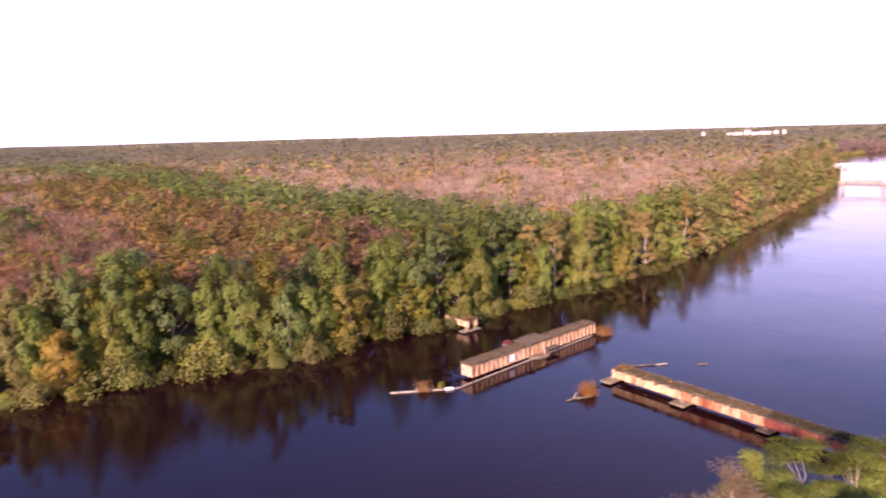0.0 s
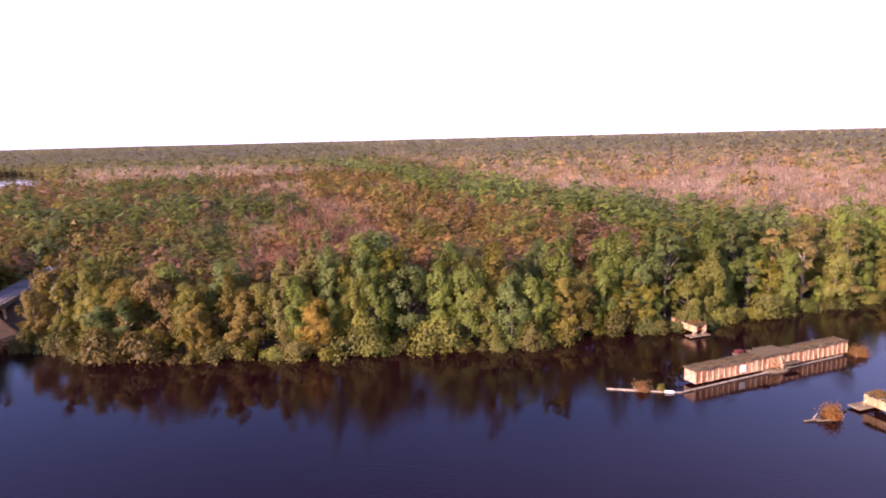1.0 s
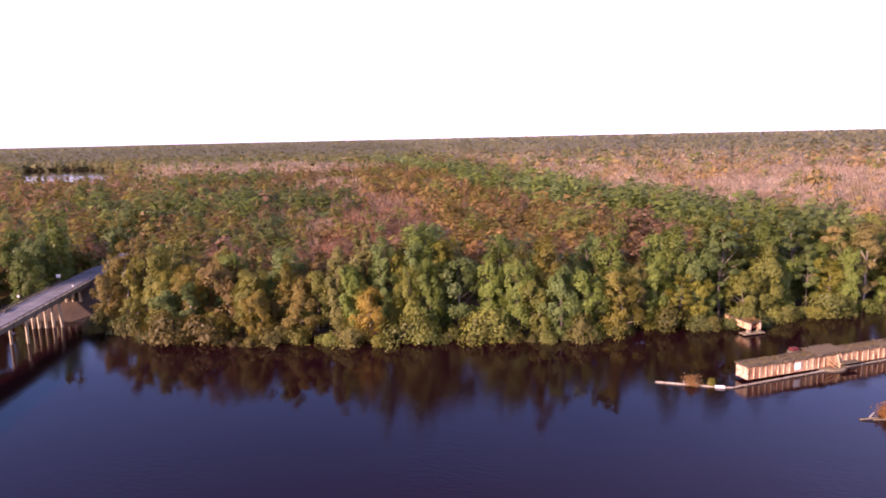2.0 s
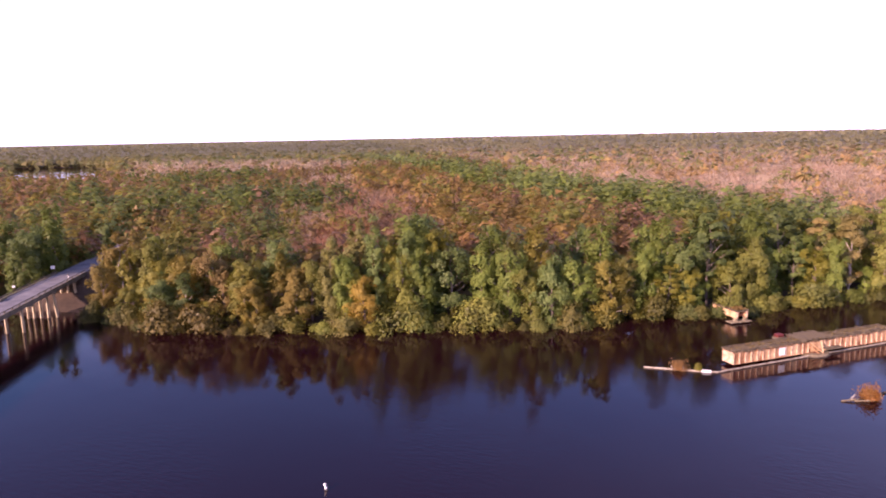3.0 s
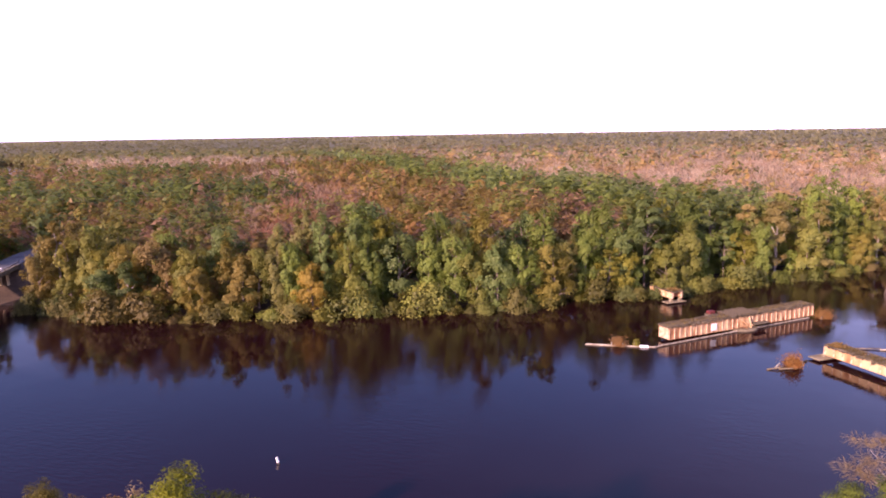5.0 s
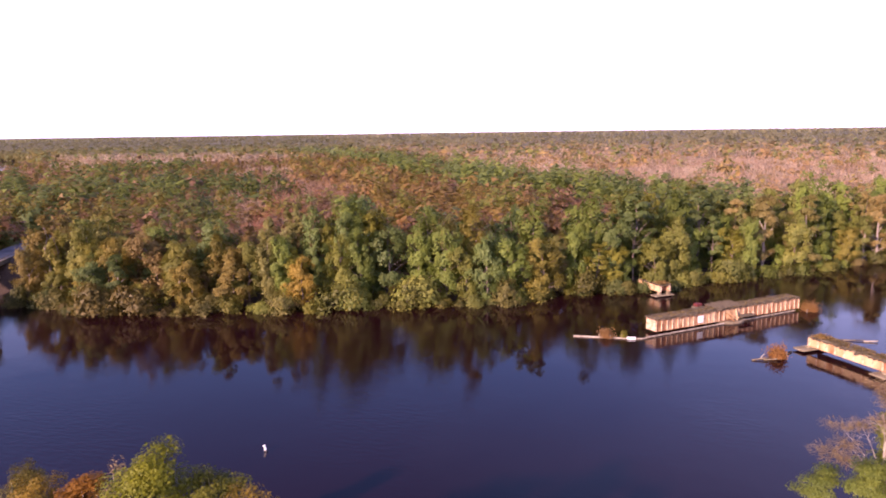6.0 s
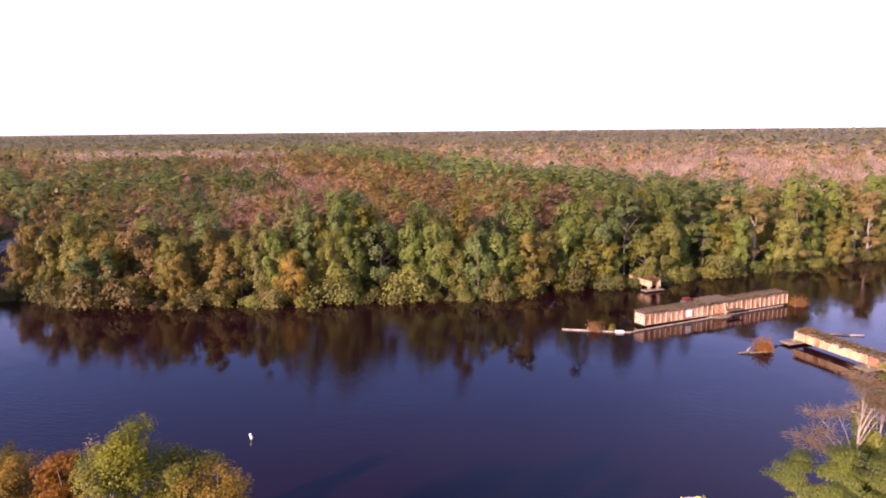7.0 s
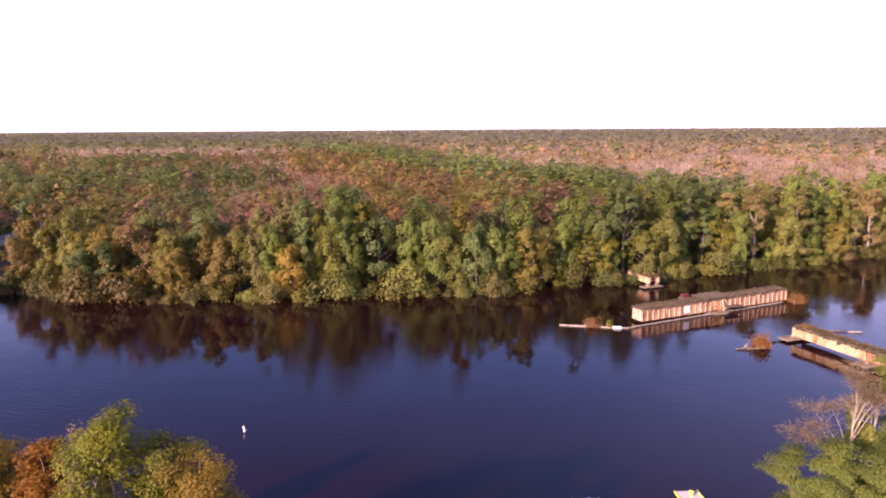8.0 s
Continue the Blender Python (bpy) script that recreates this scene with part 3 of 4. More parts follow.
    tint[bare] = pinks[pick[bare]]
    inner = pocket & bare & (r < 400)
    tint[inner] = np.array([RUSSET * 0.9, RUSSET * 0.5 + CRIMSON * 0.25, RUSSET * 0.8, PINK * 0.45 + RUSSET * 0.4, PINK * 0.8, RUSSET * 0.75 + CRIMSON * 0.12])[pick[inner]]
    dusky = within(-200, 175, 110, 60, 0.3) & ~pocket
    kind[dusky] = np.where(roll[dusky] < 0.12, 2, 0)
    tint[dusky] = np.array([DEEP * 1.3, OLIVE * 0.5 + DEEP * 0.4, RUSSET * 0.5 + OLIVE * 0.3, GREEN * 0.9, DEEP * 0.8 + RUSSET * 0.3, OLIVE * 0.75])[pick[dusky]]
    # a band of gold and orange between the hollow and the pines
    amber = (v > -75) & (v < 12 + 8 * mid) & (d > 40) & (u < 560) & ~pocket & (roll < 0.8)
    kind[amber] = np.where(roll[amber] < 0.08, 2, 0)
    tint[amber] = np.array([OLIVE * 0.85, GOLD * 0.35 + OLIVE * 0.35, ORANGE * 0.4 + OLIVE * 0.3, RUSSET * 0.5 + GOLD * 0.25, GREEN * 0.6 + OLIVE * 0.3, ORANGE * 0.5 + RUSSET * 0.3])[pick[amber]]
    # pines along the old line, bending left far off, and a dark stand beyond the road
    pine = (np.abs(v - 40 + 0.12 * np.clip(u - 250, 0, 2000) + 8 * mid) < np.where(u < 450, 27, 20) + 8 * mid) & (u > 100) & (u < 1000) & (roll < 0.9)
    stand = within(-255, 250, 75, 45, 0.6) & (roll < 0.6) | within(-345, 385, 60, 42, 0.6) & (roll < 0.6)
    pine |= stand
    pine |= (r > 700) & (big > 0.05) & (roll < 0.06 + 0.3 * np.clip((r - 900) / 1500, 0, 1))
    kind[pine] = 1
    tint[pine] = np.array([GREEN * 1.2, DEEP * 1.6, GREEN * 1.25, DEEP * 1.5, GREEN * 1.4, OLIVE])[pick[pine]]
    tint[stand] *= 0.75
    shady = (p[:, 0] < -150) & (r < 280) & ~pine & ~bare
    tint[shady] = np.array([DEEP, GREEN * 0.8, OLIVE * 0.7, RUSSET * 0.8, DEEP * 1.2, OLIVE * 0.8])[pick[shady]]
    bend = (p[:, 0] > 500) & (p[:, 1] > 780) & (d < 160)
    kind[bend], tint[bend] = 2, np.array((0.105, 0.078, 0.072))
    # aerial haze put into the tint: far growth blends to muted olive
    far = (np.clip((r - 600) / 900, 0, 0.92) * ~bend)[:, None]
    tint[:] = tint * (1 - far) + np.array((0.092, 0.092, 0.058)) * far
    red = np.hypot(p[:, 0] + 2, p[:, 1] - 252) < 5
    kind[red], tint[red] = 0, CRIMSON
    tint = tint * (1 + 0.2 * wander(p, 38, 9) * np.clip((1000 - r) / 500, 0, 1))[:, None]
    return kind, tint * (1 + rng.uniform(-0.2, 0.22, n) * np.clip(1.15 - r / 900, 0.1, 1))[:, None]


def scatter(r0, r1, gap, seed, inland=1.0, y_max=9e9):
    """Jittered places in the forest between two distances."""
    rng = np.random.default_rng(seed)
    reach = np.arange(-r1, r1, gap)
    X, Y = np.meshgrid(reach, np.arange(40, r1, gap))
    p = np.c_[X.ravel(), Y.ravel()] + rng.uniform(-0.45, 0.45, (X.size, 2)) * gap
    r, a = np.hypot(*p.T), np.degrees(np.arctan2(p[:, 0], p[:, 1]))
    p = p[(r > r0) & (r < r1) & (a > -64) & (a < 42)]
    d = shore(p)
    along, off = (p - ROAD_0) @ ROAD_D, np.abs((p - ROAD_0) @ ROAD_N)
    ok = (d > inland) & ~((off < 8.5) & (along > 0) & (along < 130))
    return p[ok], d[ok]


def woods(name, label, p, d, templates, clear=None, even=0.0):
    """One object of many trees: templates[kind] lists (verts, faces), each a tree of height 1 x 1 radius."""
    rng = np.random.default_rng(len(p))
    if clear is not None:
        keep = np.ones(len(p), bool)
        for s in clear:
            keep &= np.hypot(p[:, 0] - s[0], p[:, 1] - s[1]) > 3.6
        p, d = p[keep], d[keep]
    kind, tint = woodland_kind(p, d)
    V, F, T, base = [], [], [], 0
    high = np.array([13.5, 17.5, 10.5, 5.0])
    for k in range(3):
        for j, (tv, tf) in enumerate(templates[k]):
            sel = np.flatnonzero((kind == k) & (np.arange(len(p)) % len(templates[k]) == j))
            if not len(sel):
                continue
            m = len(sel)
            h = (high[k] * (1 - even) + 14.5 * even) * (1 + rng.uniform(-0.26, 0.22, m) * (1 - 0.8 * even)) * np.where((d[sel] < 30) & (p[sel, 0] > 70), 1.32, 1.0)
            w = rng.uniform(1.15, 1.7, m) * (1.15 if k == 1 else 1.0)
            a = rng.uniform(0, 6.283, m)
            c, s = np.cos(a)[:, None], np.sin(a)[:, None]
            x, y, z = tv[None, :, 0] * w[:, None], tv[None, :, 1] * w[:, None], tv[None, :, 2] * h[:, None]
            v = np.stack([c * x - s * y + p[sel, :1], s * x + c * y + p[sel, 1:2], z + 0.3], -1)
            V.append(v.reshape(-1, 3))
            F.append((tf[None] + (np.arange(m) * len(tv))[:, None, None] + base).reshape(-1, 3))
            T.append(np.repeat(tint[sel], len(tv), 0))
            base += m * len(tv)
    ob = new(name, mesh(name, np.concatenate(V), np.concatenate(F), LEAF_STUFF, np.concatenate(T)))
    tagged(ob, label, "forest", "", "stuff")


def templates(leaf_n, leaf_size, twig_n, twig_w, variants):
    out = [[], [], []]
    for s in range(variants):
        (v, f), _ = crown("round", 100 + s, 14, 3.9, leaf_n, leaf_size, True)
        out[0].append((v / (1, 1, 14), f))
        (v, f), _ = crown("tall", 200 + s, 18, 3.0, leaf_n, leaf_size * 0.95, True)
        out[1].append((v / (1, 1, 18), f))
        v, f = bare_crown(300 + s, 11, 3.2, twig_n, twig_w)
        (v2, f2), _ = crown("bush", 400 + s, 4.2, 3.2, max(3, twig_n // 3), leaf_size, True)
        rng = np.random.default_rng(600 + s)
        k = max(2, twig_n // 14)
        root = np.c_[rng.normal(size=(k, 2)) * 1.9, np.zeros(k)]
        stem = np.stack([root + (-twig_w * 1.6, 0.3 * twig_w, 0), root + (twig_w * 1.6, -0.3 * twig_w, 0), root + np.c_[rng.normal(size=(k, 2)) * 0.5, rng.uniform(8, 12.5, k)]], 1).reshape(-1, 3)
        out[2].append((np.r_[v, v2, stem] / (1, 1, 11), np.r_[f, f2 + len(v), np.arange(3 * k).reshape(k, 3) + len(v) + len(v2)]))
    return out


def understorey():
    """The shrub layer under the trees: a lumpy sheet of brush in the woods' tints, distance haze included."""
    gx, gy = graded(-4800, 4000, -260, 300, 6.0, 1.07), graded(90, 4900, 100, 420, 6.0, 1.06)
    X, Y = np.meshgrid(gx, gy)
    p = np.c_[X.ravel(), Y.ravel()] + np.random.default_rng(5).uniform(-1.5, 1.5, (X.size, 2))
    d = shore(p)
    r = np.hypot(*p.T)
    off, along = np.abs((p - ROAD_0) @ ROAD_N), (p - ROAD_0) @ ROAD_D
    d = np.where((along > -10) & (along < 150), np.minimum(d, off - 3), d)
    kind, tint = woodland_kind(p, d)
    z = np.clip((d - 10) * 0.22, -1.5, np.where(kind == 2, 0.8, 1.0) * np.clip(2.5 + r / 60, 0, 9.0 + 5.0 * np.clip((r - 500) / 700, 0, 1) + 5.0 * np.clip((r - 2000) / 2500, 0, 1))) + np.random.default_rng(6).uniform(-0.9, 0.9, len(p)) * np.clip(r / 300, 0.6, 2)
    z = np.where(d < 7, -1.5, z)
    k = np.arange(X.size).reshape(X.shape)
    faces = np.stack([k[:-1, :-1], k[:-1, 1:], k[1:, 1:], k[1:, :-1]], -1).reshape(-1, 4)
    faces = faces[(d[faces].min(1) > 4)]
    used = np.unique(faces)
    back = np.zeros(len(p), int)
    back[used] = np.arange(len(used))
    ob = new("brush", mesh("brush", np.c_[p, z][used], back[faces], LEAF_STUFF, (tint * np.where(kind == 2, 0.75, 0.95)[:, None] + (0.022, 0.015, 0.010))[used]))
    tagged(ob, "russet and olive brush under the woodland trees", "undergrowth", "", "stuff")


understorey()
p, d = scatter(110, 270, 5.6, 31, 1.0)
p, d = p[(d > 20) | (p[:, 0] > 78)], d[(d > 20) | (p[:, 0] > 78)]
woods("near_woods", "mixed autumn woodland of green, olive, russet and bare trees", p, d, templates(410, 0.77, 240, 0.072, 6), BANK_SPOTS)
p, d = scatter(270, 650, 7.5, 32, 0.6)
side = (d < 34) & (p[:, 0] > 78)
woods("bank_woods", "tan, olive and green trees crowding the far bank upriver", p[side], d[side], templates(440, 0.72, 220, 0.08, 6), even=0.1)
p, d = p[~side], d[~side]
woods("mid_woods", "swamp woodland with leafless pinkish trees and pines", p, d, templates(124, 1.22, 72, 0.16, 6), even=0.1)
p, d = scatter(650, 1250, 10.0, 33, 4.0)
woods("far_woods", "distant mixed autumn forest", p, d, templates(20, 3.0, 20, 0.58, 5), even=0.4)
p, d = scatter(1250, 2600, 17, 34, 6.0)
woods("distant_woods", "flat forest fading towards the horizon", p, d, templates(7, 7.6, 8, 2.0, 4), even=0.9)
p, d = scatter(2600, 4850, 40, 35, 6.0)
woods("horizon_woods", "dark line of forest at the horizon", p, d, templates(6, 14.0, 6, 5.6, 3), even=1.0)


def bank_brush():
    """Low bushes hanging over the water along the bank farther up the river."""
    rng = np.random.default_rng(41)
    V, F, T, base = [], [], [], 0
    forms = [crown("bush", 500 + s, 4.2, 3.0, 120, 0.95)[0] for s in range(4)]
    line = np.array(FAR_BANK[24:33], float)
    for a, b in zip(line, line[1:]):
        n = int(np.hypot(*(b - a)) / 3.0)
        inland = np.array((-(b - a)[1], (b - a)[0])) / np.hypot(*(b - a))
        for i in range(n):
            q = a + (b - a) * (i + rng.uniform()) / n + inland * rng.uniform(-1.0, 3.0)
            v, f = forms[rng.integers(4)]
            V.append(v * rng.uniform(0.8, 1.7) + (q[0], q[1], -1.2))
            F.append(f + base)
            base += len(v)
            T.append(np.tile((GREEN * 1.2, TAN * 0.5 + OLIVE * 0.4, TAN * 0.7 + RUSSET * 0.2, GREEN + TAN * 0.2)[rng.integers(4)] * rng.uniform(0.8, 1.2), (len(v), 1)))
    ob = new("bank_brush", mesh("bank_brush", np.concatenate(V), np.concatenate(F), LEAF_STUFF, np.concatenate(T)))
    tagged(ob, "olive and tan bushes hanging over the far bank", "undergrowth", "", "stuff")


bank_brush()


# ---------- trees on the near bank ----------
NEAR_PROTOS = {
    "broad": make_tree("full", 61, 21, 3.5, 34000, 0.145, BARK, 0.24, 16, 3),
    "leafy": make_tree("full", 66, 21, 3.5, 34000, 0.145, BARK, 0.14, 20, 3),
    "backing": make_tree("full", 67, 21, 3.5, 9000, 0.24, BARK, 0.24, 12, 2),
    "slim": make_tree("full", 62, 19, 1.9, 15000, 0.135, BARK, 0.1, 10, 3),
    "thin": make_tree("full", 64, 19, 2.2, 3200, 0.13, PALE_BARK, 0.16, 34, 8),
    "airy": make_tree("plates", 63, 15, 4.4, 15000, 0.2, PALE_BARK, 0.1, 20, 4),
    "slender": make_tree("plates", 68, 15, 2.3, 9000, 0.18, PALE_BARK, 0.12, 16, 4),
    "layered": make_tree("plates", 65, 15, 4.2, 15000, 0.2, PALE_BARK, 0.1, 20, 4),
}
PROTOS["near"] = list(NEAR_PROTOS.values())
FERN = np.array((0.072, 0.091, 0.022))
NEAR_TREES = [
    (-24.1, 18.5, "broad", 21, 21.4, np.array((0.086, 0.094, 0.007)), "full green tree with small yellowing leaves"),
    (-21.6, 20.3, "leafy", 21, 19.9, np.array((0.078, 0.080, 0.011)), "dark green tree beside the bright one"),
    (-28.9, 18.5, "slim", 19, 19.3, np.array((0.125, 0.060, 0.011)), "slim orange autumn tree beside the green one"),
    (-30.0, 19.4, "slim", 19, 18.3, np.array((0.120, 0.064, 0.011)), "rust-orange autumn tree among the golden ones"),
    (-32.0, 18.2, "leafy", 21, 18.8, np.array((0.116, 0.080, 0.012)), "broad golden autumn tree near the shore"),
    (-26.6, 18.8, "thin", 19, 20.0, PINK * 0.55 + TAN * 0.3, "thinly leaved pinkish tree with pale branches"),
    (-18.3, 18.9, "leafy", 21, 20.0, np.array((0.112, 0.080, 0.013)), "golden-brown autumn tree near the shore"),
    (-17.9, 19.4, "leafy", 21, 17.6, np.array((0.100, 0.072, 0.014)), "lower brown-gold tree at the shore"),
    (-41.0, 24.5, "broad", 21, 14.5, OLIVE * 0.5, "dark olive tree near the shore"),
    (-34.5, 17.0, "backing", 21, 17.0, OLIVE, "olive tree behind the golden ones"),
    (-26.0, 14.5, "backing", 21, 17.0, OLIVE * 0.9, "olive tree under the orange one"),
    (30.5, 61.5, "airy", 15, 13.6, FERN * 1.05, "airy green cypress with pale branches"),
    (36.0, 62.0, "layered", 15, 12.8, FERN * 0.95, "layered green cypress with pale branches"),
    (42.0, 65.5, "airy", 15, 13.0, FERN * 1.15, "airy yellow-green cypress by the old bridge"),
    (26.5, 56.5, "layered", 15, 12.0, FERN * 1.1, "small green cypress by the shore"),
    (22.6, 56.2, "slender", 15, 16.2, FERN * 1.1 + GOLD * 0.15, "slender yellowing cypress beside the bare one"),
    (22.5, 48.0, "airy", 15, 11.5, FERN * 0.9, "green cypress leaning over the shore"),
    (17.0, 46.5, "layered", 15, 9.0, FERN, "low green cypress over the water"),
    (15.8, 49.6, "airy", 15, 9.4, FERN * 1.05, "low spreading cypress at the water's edge"),
    (30.0, 52.0, "airy", 15, 13.5, FERN * 1.15, "green cypress behind the shore"),
    (19.0, 49.0, "layered", 15, 10.8, FERN * 1.1, "bright green cypress below the bare tree"),
    (22.5, 51.5, "layered", 15, 12.0, FERN, "green cypress beside the bare tree"),
    (49.0, 71.0, "backing", 21, 14.5, GOLD * 0.6, "golden-green tree at the bridge end"),
    (47.0, 62.0, "backing", 21, 13.0, OLIVE, "olive tree at the bridge end"),
]


def near_trees():
    rng = np.random.default_rng(9)
    for x, y, kind, base, height, tint, label in NEAR_TREES:
        place_tree(NEAR_PROTOS[kind], x, y, 0.3, height / base, rng.uniform(0, 360), tint, label, "tree", "trees on the near bank", wide=1.4 if x > 45 else 1.15 if kind in ("airy", "layered") else 1.35 if kind == "slim" else 1.0)


near_trees()


def bare_tree(x, y, height):
    """A leafless pinkish tree: a pale forked trunk, level limbs, and flat tiers of fine twigs."""
    rng = np.random.default_rng(12)
    top = thing("bare_tree", pose(x, y, 0.3), "bare pinkish cypress with a pale trunk by the shore", "tree", "trees on the near bank")
    tiers = []
    for i in range(15):
        h = 0.55 + 0.43 * ((i * 0.618) % 1.0)
        a, d = i * 2.4 + 3.4, 4.9 * rng.uniform(0.55, 1.0) * min(1.0, ((1.03 - h) / 0.4) ** 1.5)
        tiers.append((d * math.cos(a), d * math.sin(a), h * height, rng.uniform(0.7, 1.3)))
    tiers = np.array(tiers)
    part("trunk", trunk_bm(rng, height, 0.14, tiers, 15, 9), PALE_BARK, top)
    n = 6500
    pick = rng.integers(len(tiers), size=n)
    way = rng.normal(size=(n, 3))
    way /= np.linalg.norm(way, axis=1, keepdims=True)
    root = tiers[pick, :3] + way * tiers[pick, 3:] * rng.uniform(0.1, 1.25, (n, 1)) * (1.15, 1.15, 0.42)
    run = way * (1, 1, 0.4) * rng.uniform(0.2, 0.6, (n, 1)) + rng.normal(size=(n, 3)) * 0.12
    side = np.cross(run, rng.normal(size=(n, 3)))
    side *= 0.022 / (np.linalg.norm(side, axis=1, keepdims=True) + 1e-9)
    tri = np.stack([root - side, root + side, root + run], 1).reshape(-1, 3)
    c = child("crown", mesh("crown", tri, np.arange(3 * n).reshape(n, 3), LEAF), top, None, "dry pinkish-brown twigs and needles")
    c.color = (0.118, 0.088, 0.066, 1)


bare_tree(20.3, 53.8, 16.4)


# ---------- the old railway bridge ----------
def girder(parent, name, length, depth, y, z_top, material, stiff_material, outward, spacing=1.25):
    """A riveted plate girder: web, flanges, and a stiffener angle every so often on its outer face."""
    bm = bmesh.new()
    add_box(bm, (-length / 2, y - 0.02, z_top - depth + 0.05), (length / 2, y + 0.02, z_top - 0.05))
    add_box(bm, (-length / 2, y - 0.2, z_top - 0.05), (length / 2, y + 0.2, z_top))
    add_box(bm, (-length / 2, y - 0.2, z_top - depth), (length / 2, y + 0.2, z_top - depth + 0.05))
    add_box(bm, (-length / 2, y + outward * 0.022, z_top - 0.2), (length / 2, y + outward * 0.05, z_top - 0.052))
    g = part(name, bm, material, parent)
    n = int(length / spacing)
    rib = bmesh.new()
    add_box(rib, (-0.05, 0.0, -depth / 2 + 0.06), (0.05, 0.16, depth / 2 - 0.06))
    add_box(rib, (-0.13, 0.0, -depth / 2 + 0.06), (0.13, 0.025, depth / 2 - 0.06))
    rib = bm_mesh("stiffener", rib, stiff_material)
    for i in range(n + 1):
        x = -length / 2 + 0.14 + (length - 0.28) * i / n
        child("stiffener", rib, g, pose(x, y + outward * 0.023, z_top - depth / 2, 0, 0, 0 if outward > 0 else 180))
    return g


TIE_MESH = bm_mesh("tie", box((-0.12, -1.55, 0), (0.12, 1.55, 0.2), 0.015), TIE)
# darker ties, for the red spans
DARK_TIE_MESH = bm_mesh("tie", box((-0.12, -1.55, 0), (0.12, 1.55, 0.2), 0.015), DARK_TIMBER)


def ties(parent, x0, x1, z, seed, gap=0.5, form=None):
    """Weathered cross ties, uneven in length and set, a few of them slipped sideways or gone."""
    rng = np.random.default_rng(seed)
    for x in np.arange(x0 + 0.2, x1 - 0.1, gap):
        if rng.uniform() < 0.06:
            continue
        slip = rng.normal() * (0.3 if rng.uniform() < 0.2 else 0.1)
        m = pose(x + rng.normal() * 0.04, slip, z + rng.uniform(0, 0.05), rng.normal() * 0.8, 0, rng.normal() * 2.0)
        child("tie", form or TIE_MESH, parent, m @ Matrix.Diagonal((rng.uniform(0.75, 1.3), rng.uniform(0.88, 1.12), rng.uniform(0.85, 1.2), 1)))


def guard_run(parent, x0, x1, y, z, seed, material):
    """A guard timber along a deck's edge, in lengths with gaps, no two quite in line."""
    rng = np.random.default_rng(seed)
    x = x0
    while x < x1 - 0.5:
        n = min(rng.uniform(2.2, 5.0), x1 - x)
        part("guard_timber", box((0, -0.1, 0), (n - 0.05, 0.1, 0.14), 0.02, pose(x, y + rng.normal() * 0.05, z, 0, rng.normal() * 0.4, rng.normal() * 0.6)), material, parent)
        x += n + (rng.uniform(0.4, 1.6) if rng.uniform() < 0.35 else 0)


def weeds(name, seed, count, spread, size, tint, parent):
    """Low tufts growing over a deck."""
    rng = np.random.default_rng(seed)
    c = np.c_[rng.uniform(-spread[0], spread[0], count), np.clip(rng.normal(size=count) * spread[1], -1.35, 1.35), rng.uniform(0.0, spread[2], count)]
    v, f = cards(rng, c, rng.normal(size=(count, 3)) + (0, 0, 0.8), size)
    ob = child(name, mesh(name, v, f, LEAF), parent)
    ob.color = (*tint, 1)
    return tagged(ob, "", "", "", "stuff")


def swing_bridge():
    top = thing("swing_bridge", pose(14.1, 130.1, 0, 0, 0, 42.2), "derelict open railway swing span with rusted pink plate girders", "bridge")
    L, zt = 37.4, 2.6
    for side in (-1, 1):
        girder(top, "girder", L, 2.1, side * 1.2, zt, PAINT, STIFF, side)
    ties(top, -L / 2, L / 2, zt, 1)
    for i, y in enumerate((-1.38, 1.38, -0.7, 0.7)):
        guard_run(top, -L / 2 + 0.2, L / 2 - 0.3, y, zt + 0.23, 80 + i, TIE)
    for x in (-L / 2 + 0.03, L / 2 - 0.03):
        bm = bmesh.new()
        for y0, y1 in ((-1.12, -0.85), (-0.2, 0.2), (0.85, 1.12)):
            add_box(bm, (x - 0.05, y0, zt - 2.0), (x + 0.05, y1, zt - 0.1))
        add_box(bm, (x - 0.035, -1.16, zt - 2.05), (x + 0.035, 1.16, zt - 0.06))
        part("end_frame", bm, STIFF, top, "pale pink end plates with uprights")
    for x in np.arange(-15, 15.1, 6):
        part("cross_beam", box((x - 0.08, -1.17, zt - 1.7), (x + 0.08, 1.17, zt - 0.3)), RUST, top)
    # platform over the pivot, wider on the far side
    rng = np.random.default_rng(4)
    plank = bm_mesh("plank", box((-0.13, -2.1, 0), (0.13, 2.1, 0.07), 0.01), TIE)
    for i, x in enumerate(np.arange(-3.3, 3.35, 0.37)):
        child("plank", plank, top, pose(x, 0.62 + rng.normal() * 0.22, zt + 0.4 + rng.uniform(0, 0.05), rng.normal() * 1.2, 0, rng.normal() * 1.0))
    for x in (-3.0, 0, 3.0):
        part("platform_beam", box((x - 0.12, -1.7, zt + 0.2), (x + 0.12, 2.7, zt + 0.4)), TIE, top)
        part("platform_bracket", rod((x, 2.5, zt + 0.2), (x, 1.35, zt - 1.4), 0.09), RUST, top)
    # pale struts and a small landing on the outer face at the middle
    for a, b in (((-1.7, -1.45, zt - 0.1), (0.4, -2.5, zt - 2.0)), ((0.9, -1.45, zt - 0.1), (0.4, -2.5, zt - 2.0)), ((-1.7, -1.45, zt - 1.0), (-0.3, -2.3, zt - 2.1))):
        part("strut", rod(a, b, 0.12, 0.12, 6), CREAM, top, "pale painted diagonal strut")
    part("gusset", box((-1.5, -1.52, zt - 1.9), (1.2, -1.42, zt - 0.2), 0.02), CREAM, top, "pale plate at the middle of the girder")
